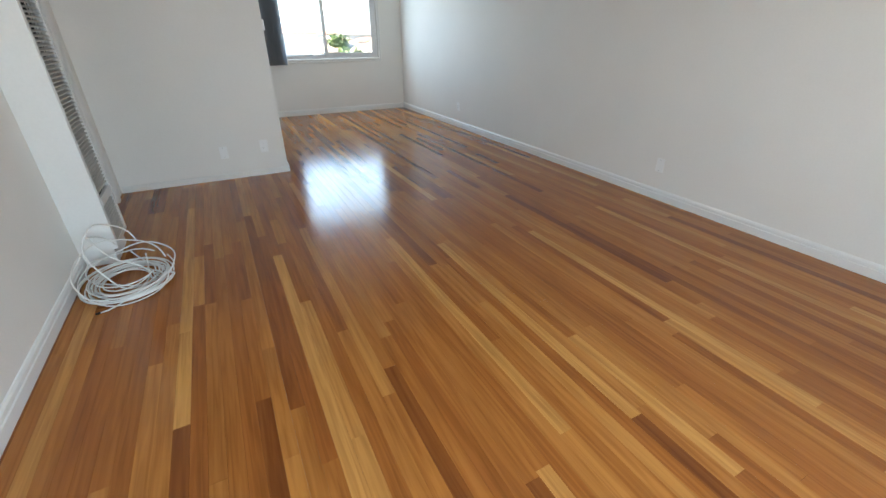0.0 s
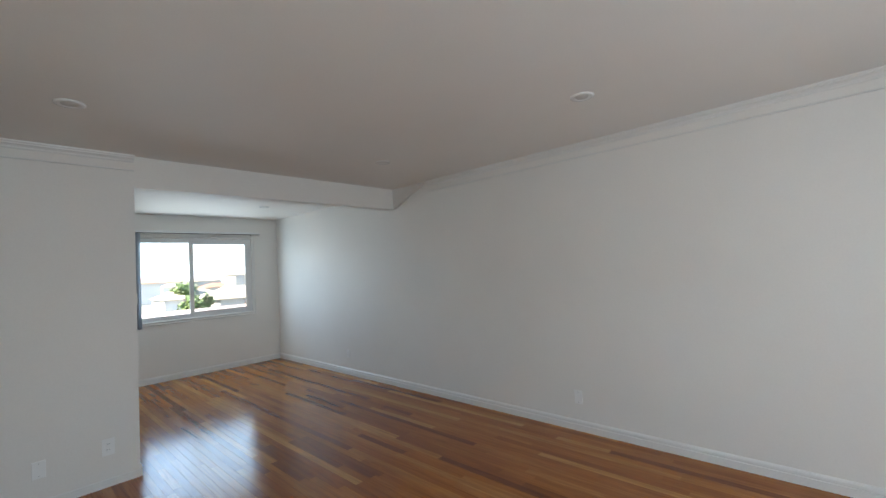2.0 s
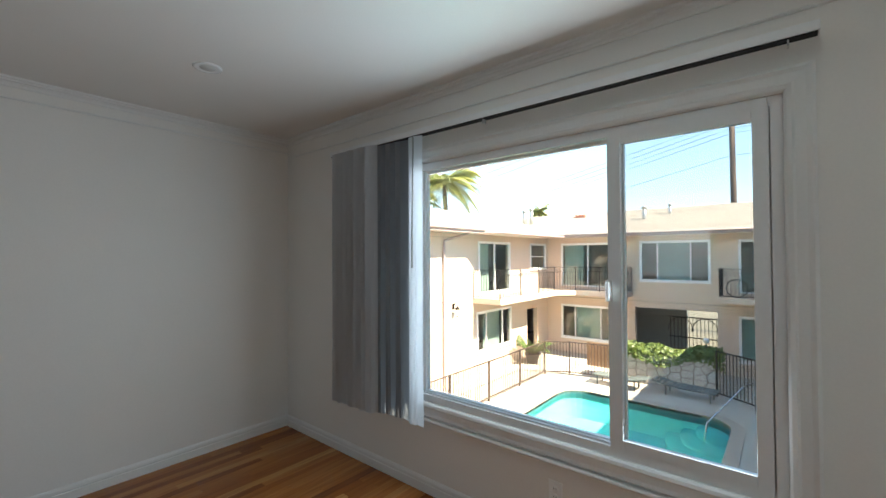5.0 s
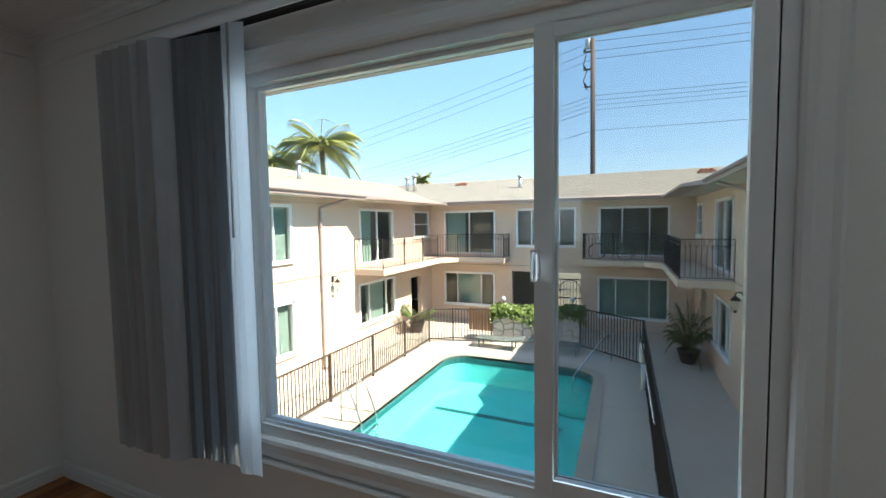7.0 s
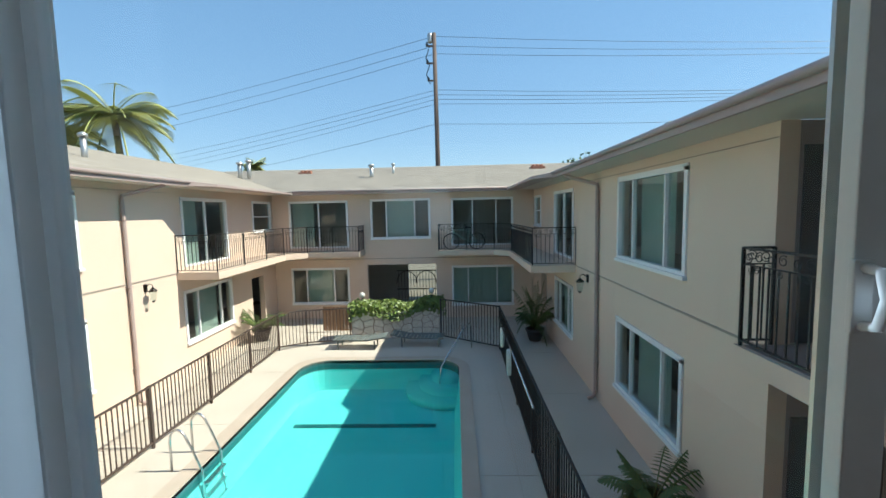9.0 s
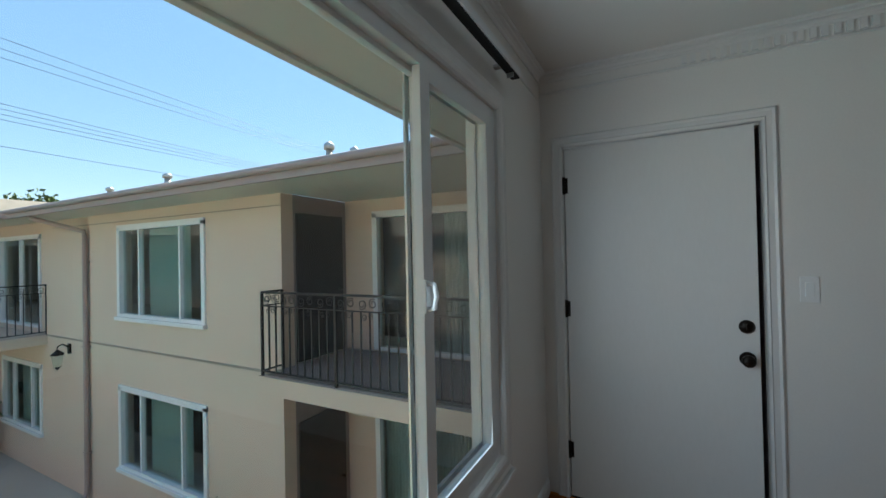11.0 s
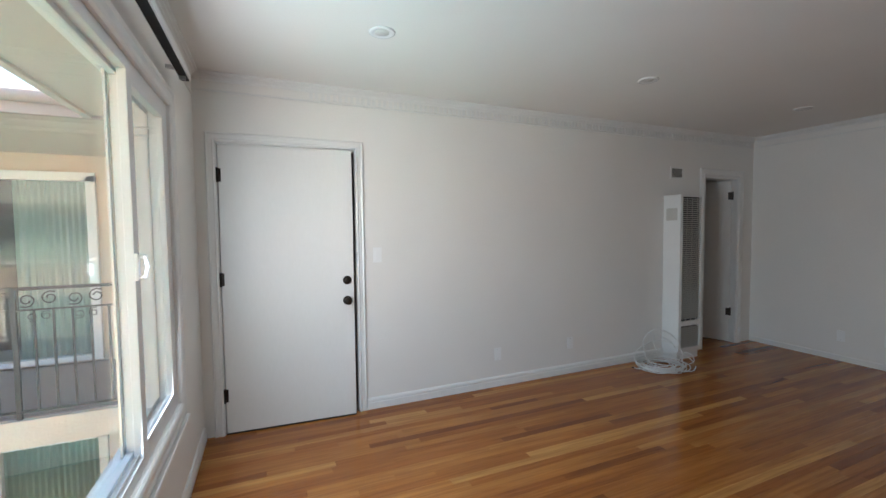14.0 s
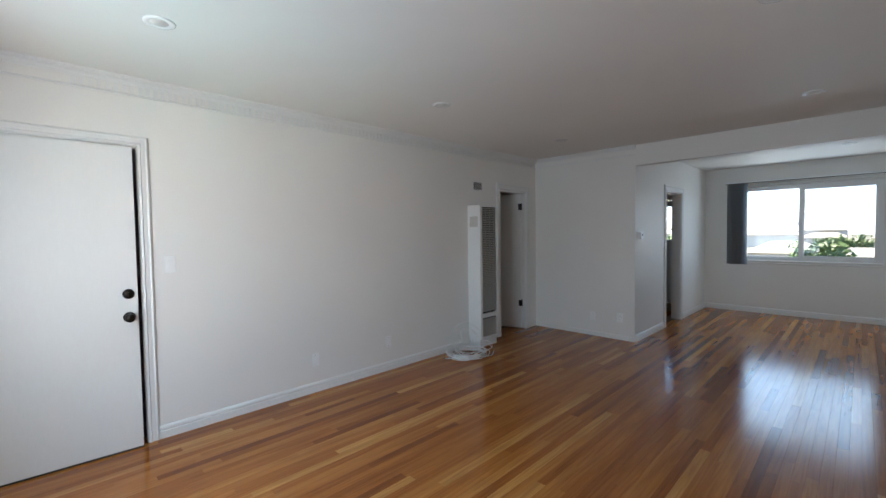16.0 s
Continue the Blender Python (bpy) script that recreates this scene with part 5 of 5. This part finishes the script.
for u in (0.35, 2.9):
    t = thing("globe_lamp", "white globe lamp above the planter", "lamp", at=(5.72 - u * 0.966, -13.75 - u * 0.257 - 0.25, GZ + 1.0))
    bm = B()
    tube(bm, (0, 0, 0), (0, 0, 0.55), 0.02)
    part("stem", bm, IRON, t)
    bm = B()
    lathe(bm, [(0, 0.52)] + [(0.1 * math.sin(a), 0.62 - 0.1 * math.cos(a)) for a in [0.35 * q for q in range(1, 9)]] + [(0, 0.72)], (0, 0, 0), n=16)
    part("globe", bm, LAMPGLASS, t)


# ---- loungers ----
def lounger(x, y, yaw):
    t = thing("sun_lounger", "low grey-green slatted sun lounger", "lounger", "sun loungers", at=(x, y, GZ))
    t.rotation_euler = (0, 0, radians(yaw))
    for yy in (-0.27, 0.27):
        bm = B()
        pipe(bm, [(-0.9, yy, 0.3), (0.3, yy, 0.3), (0.95, yy, 0.42)], 0.02, 6)
        part("side_rail", bm, LOUNGE, t)
    for k in range(14):
        xx_ = -0.86 + k * 0.13
        z = 0.32 + max(0, xx_ - 0.3) * 0.185
        boxpart("slat", (xx_, -0.29, z, xx_ + 0.10, 0.29, z + 0.02), LOUNGE, t)
    for xx_ in (-0.7, 0.55):
        for yy in (-0.24, 0.24):
            boxpart("leg", (xx_ - 0.02, yy - 0.02, 0, xx_ + 0.02, yy + 0.02, 0.30), LOUNGE, t)


lounger(5.3, -13.15, 178)
lounger(3.3, -13.35, -4)


# ---- wall fittings: downspouts, lanterns, bicycle, vents, pole and wires ----
def downspout(x, s, y):
    t = thing("downspout", "tan painted metal downspout on the stucco wall", "downspout")
    bm = B()
    pipe(bm, [(x + s * 0.62, y - 0.75, 2.34), (x + s * 0.60, y - 0.7, 2.26), (x + s * 0.07, y, 2.0), (x + s * 0.06, y, 1.9), (x + s * 0.06, y, GZ + 0.22), (x + s * 0.09, y, GZ + 0.1), (x + s * 0.24, y, GZ + 0.04)], 0.045)
    part("pipe", bm, FASCIA, t)
    for z in (1.4, -0.2, -2.2):
        boxpart("strap", (x, y - 0.06, z, x + s * 0.11, y + 0.06, z + 0.03), FASCIA, t)


downspout(XR, 1, -9.05)
downspout(XL, -1, -8.95)


def lantern(x, s, y, z):
    t = thing("wall_lantern", "dark metal wall lantern with glass panes", "lantern", "wall lanterns", at=(x, y, z))
    bm = B()
    box(bm, 0, -0.05, 0.05, s * 0.03, 0.05, 0.25)
    pipe(bm, [(s * 0.03, 0, 0.18), (s * 0.12, 0, 0.26), (s * 0.2, 0, 0.22), (s * 0.2, 0, 0.15)], 0.012, 6)
    part("bracket", bm, BRONZE, t)
    bm = B()
    lathe(bm, [(0.02, 0.16), (0.11, 0.08), (0.11, 0.06), (0.10, 0.06)], (s * 0.2, 0, 0), n=6)
    lathe(bm, [(0.055, -0.18), (0.02, -0.21), (0, -0.24)], (s * 0.2, 0, 0), n=6)
    part("cap", bm, BRONZE, t)
    bm = B()
    lathe(bm, [(0.06, -0.18), (0.10, 0.06)], (s * 0.2, 0, 0), n=6)
    part("glass", bm, OUTGLASS, t, "clear lantern glass")


lantern(XR, 1, -9.85, -0.45)
lantern(XL, -1, -9.5, -0.45)

bike = thing("bicycle", "pale green bicycle leaning on the balcony railing", "bicycle", at=(1.6, -16.35, -0.10))
for cx in (0.55, -0.5):
    bm = B()
    pipe(bm, [(cx + 0.32 * math.cos(a), 0, 0.34 + 0.32 * math.sin(a)) for a in [math.tau * k / 28 for k in range(29)]], 0.02, 6)
    w_ = part("wheel", bm, IRON, bike)
    bm = B()
    for k in range(8):
        a = math.tau * k / 8
        tube(bm, (cx, 0, 0.34), (cx + 0.3 * math.cos(a), 0, 0.34 + 0.3 * math.sin(a)), 0.003, n=4)
    part("spokes", bm, STEEL, w_)
BIKEP = mottled("pale_green_paint", (0.25, 0.42, 0.36), (0.32, 0.5, 0.43), 0.35)
bm = B()
for a, b in (((-0.5, 0, 0.34), (-0.12, 0, 0.8)), ((-0.12, 0, 0.8), (0.4, 0, 0.82)), ((0.4, 0, 0.82), (0.55, 0, 0.34)), ((-0.15, 0, 0.33), (0.42, 0, 0.72)), ((-0.12, 0, 0.88), (-0.15, 0, 0.33)), ((-0.5, 0, 0.34), (-0.15, 0, 0.33))):
    tube(bm, a, b, 0.018, n=8)
part("frame", bm, BIKEP, bike)
bm = B()
pipe(bm, [(0.34, -0.25, 0.98), (0.42, -0.1, 0.96), (0.42, 0.1, 0.96), (0.34, 0.25, 0.98)], 0.014, 6)
tube(bm, (0.42, 0, 0.96), (0.4, 0, 0.8), 0.014, n=6)
part("handlebar", bm, IRON, bike)
boxpart("saddle", (-0.26, -0.06, 0.88, -0.0, 0.06, 0.93), IRON, bike, 0.02)


def roof_vent(x, y, z, h, r, mat, label):
    t = thing("roof_vent", label, "roof vent", at=(x, y, z))
    bm = B()
    tube(bm, (0, 0, -0.3), (0, 0, h), r)
    part("flue", bm, mat, t)
    bm = B()
    lathe(bm, [(r * 1.6, h - 0.02), (r * 1.6, h + 0.06), (0, h + 0.12)], (0, 0, 0), n=12)
    part("cap", bm, mat, t)


VL = "short pale metal roof vent"
for x, y, z, h, r in ((11.5, -10.0, 3.1, 0.5, 0.07), (12.4, -19.5, 3.5, 0.5, 0.1), (12.0, -19.6, 3.5, 0.6, 0.1), (5.9, -19.2, 3.2, 0.5, 0.09), (5.0, -20.2, 3.5, 0.35, 0.06), (-2.6, -4.1, 2.95, 0.24, 0.055), (-2.75, -3.7, 2.95, 0.14, 0.05), (-3.6, -10.5, 3.2, 0.34, 0.07), (-4.3, -15.0, 3.4, 0.3, 0.07)):
    roof_vent(x, y, z, h, r, ALU, VL)
for x, y in ((9.6, -20.8), (-2.2, -20.6)):
    c = thing("chimney", "low red-brown brick chimney on the roof", "chimney", at=(x, y, 3.45))
    boxpart("stack", (-0.35, -0.25, -0.3, 0.35, 0.25, 0.18), TERRACOTTA, c, 0.02)
    for k in (-0.2, 0.0, 0.2):
        bm = B()
        lathe(bm, [(0.09, 0.18), (0.10, 0.28), (0.07, 0.28), (0.06, 0.18)], (k, 0, 0), n=10)
        part("pot", bm, TERRACOTTA, c)

pole = thing("utility_pole", "weathered wooden utility pole with insulators", "utility pole", at=(3.0, -27.5, GZ))
bm = B()
tube(bm, (0, 0, 0), (0.12, 0, 16.2), 0.19, 0.13, 12)
part("shaft", bm, POLEWOOD, pole)
for z, ln in ((15.4, 0.5), (14.3, 0.5), (13.2, 0.45)):
    boxpart("arm", (0.1, -0.05, z - 0.05, 0.1 + ln, 0.05, z + 0.05), POLEWOOD, pole, 0.005)
    bm = B()
    lathe(bm, [(0.04, -0.3), (0.10, -0.26), (0.05, -0.2), (0.10, -0.14), (0.05, -0.06), (0.04, 0.0)], (0.1 + ln, 0, z + 0.25), n=10)
    part("insulator", bm, DARKDOOR, pole)
bm = B()
lathe(bm, [(0.14, 0), (0.16, 0.05), (0.16, 0.55), (0.1, 0.6)], (0.4, 0, 15.6), n=12)
part("fuse_can", bm, ALU, pole)
bm = B()
pipe(bm, [(0.5, 0, 15.2), (0.7, 0, 14.6), (0.45, 0, 14.2), (0.68, 0, 13.6), (0.45, 0, 13.0)], 0.03, 6)
part("jumper", bm, IRON, pole)
for k, z in enumerate((12.9, 12.3, 11.8, 9.5, 9.2, 8.9, 8.6, 7.3)):
    t = thing("overhead_wire", "thin dark overhead wire from the pole", "wire", "overhead wires")
    for nm, ex, ey, ez in (("span", 75, -50 - 2 * k, z - 3.0), ("span", -70, -30 + 1.5 * k, z + 1.0)):
        bm = B()
        a, b = Vector((3.1, -27.5, z)), Vector((ex, ey, ez))
        pipe(bm, [a.lerp(b, q / 12) - Vector((0, 0, 1.3 * 4 * (q / 12) * (1 - q / 12))) for q in range(13)], 0.013, 4)
        part(nm, bm, IRON, t)

# ---- beyond the nook window: low roofs, trees and hills with painted haze ----
# pale blue-grey: the haze over the hills is put into their colour
HAZE = mottled("hills_with_painted_haze", (0.30, 0.33, 0.36), (0.40, 0.42, 0.43), 0.95, scale=0.02, fine=0.3)
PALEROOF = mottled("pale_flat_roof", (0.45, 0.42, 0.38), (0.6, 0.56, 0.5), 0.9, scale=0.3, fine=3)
rg = random.Random(21)
for k in range(70):
    x, y = (rg.uniform(-25, 35), rg.uniform(45, 95)) if k < 16 else (rg.uniform(-150, 60), rg.uniform(100, 280))
    t = thing("distant_house", "pale low house in the hazy distance", "house", "distant houses", at=(x, y, GZ - 2))
    w, d, h = rg.uniform(5, 9), rg.uniform(5, 9), rg.uniform(3.0, 4.6)
    if k >= 16:
        w, h = w * 1.8, h + rg.uniform(0, 3.0)
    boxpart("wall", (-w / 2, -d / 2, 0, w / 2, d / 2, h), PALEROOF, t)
    bm = B()
    v = [bm.verts.new(c) for c in ((-w / 2 - 0.4, -d / 2 - 0.4, h), (w / 2 + 0.4, -d / 2 - 0.4, h), (w / 2 + 0.4, d / 2 + 0.4, h), (-w / 2 - 0.4, d / 2 + 0.4, h), (-w / 4, 0, h + 1.3), (w / 4, 0, h + 1.3))]
    for q in ((0, 1, 5, 4), (1, 2, 5), (2, 3, 4, 5), (3, 0, 4), (3, 2, 1, 0)):
        bm.faces.new([v[i] for i in q])
    part("roof", bm, TERRACOTTA if k % 5 == 0 else SHINGLE, t)
nb = thing("neighbour_house", "low neighbouring house with a dark roof edge", "house", at=(4, 26, GZ - 1.0))
boxpart("wall", (-9, 0, 0, 12, 8, 3.2), PALEROOF, nb)
boxpart("roof_edge", (-9.5, -0.5, 3.2, 12.5, 8.5, 3.5), FASCIA, nb)
for k in range(12):
    leafy_tree(rg.uniform(-20, 34), rg.uniform(40, 85), rg.uniform(-0.6, 1.6), rg.uniform(1.4, 2.6), 40 + k)
bm = B()
prev = None
for k in range(41):
    x = -400 + 20 * k
    z = 12 + 14 * noise.noise(Vector((k * 0.21, 0, 0))) + 5 * noise.noise(Vector((k * 0.9, 3, 0)))
    cur = (bm.verts.new((x, 380, GZ - 2)), bm.verts.new((x, 420, z)))
    if prev:
        bm.faces.new((prev[0], cur[0], cur[1], prev[1]))
    prev = cur
structure("backdrop", bm, HAZE, "distant hills with haze painted into their colour", "hills")


# ---- oak strip floor ----
OAK_PIECE, OAK_REST = oak("oak_strip", False), oak("oak_strip_joined", True)
PW = 0.057
LENGTHS = [0.45 + 0.17 * k for k in range(12)]
shapes = {}


def strip_verts(length):
    g, c, d = 0.0002, 0.0004, 0.0003
    x0, x1, y0, y1 = g, PW - g, g, length - g
    return [(x0, y0, -0.012), (x1, y0, -0.012), (x1, y1, -0.012), (x0, y1, -0.012),
            (x0, y0, -d), (x1, y0, -d), (x1, y1, -d), (x0, y1, -d),
            (x0 + c, y0 + c, 0), (x1 - c, y0 + c, 0), (x1 - c, y1 - c, 0), (x0 + c, y1 - c, 0)]


STRIP_FACES = [(8, 9, 10, 11), (4, 5, 9, 8), (5, 6, 10, 9), (6, 7, 11, 10), (7, 4, 8, 11), (0, 1, 5, 4), (1, 2, 6, 5), (2, 3, 7, 6), (3, 0, 4, 7)]


def strip_mesh(k):
    if k not in shapes:
        me = bpy.data.meshes.new("floor_strip")
        me.from_pydata(strip_verts(LENGTHS[k]), [], STRIP_FACES)
        me.materials.append(OAK_PIECE)
        shapes[k] = me
    return shapes[k]


floor_ob = bpy.data.objects["floor"]
rest_v, rest_f = [], []
rng = random.Random(11)
made = 0
row = 0
xx = -1.4
while xx < W:
    end = YN
    start = 1.3 if xx < -T else 0.0
    y = start
    first = True
    while y < end - 0.01:
        k = rng.randrange(12)
        ln = LENGTHS[k] * (rng.uniform(0.3, 1) if first else 1)
        fits = y + ln < end and not first
        ln = min(ln, end - y)
        if fits and made < 300 and 1.9 < y < 4.6 and 0.2 < xx < 4.0:
            o = new("floor_strip", strip_mesh(k))
            o.parent, o.location = floor_ob, (xx, y, 0)
            made += 1
        else:
            n = len(rest_v)
            rest_v += [(vx + xx, vy + y, vz) for vx, vy, vz in strip_verts(ln)]
            rest_f += [tuple(i + n for i in q) for q in STRIP_FACES]
        y += ln
        first = False
    xx += PW
me = bpy.data.meshes.new("floor_strips")
me.from_pydata(rest_v, [], rest_f)
me.materials.append(OAK_REST)
o = new("floor_strips", me)
o.parent = floor_ob
tagged(o, "glossy varnished oak floor strips", kind="stuff")
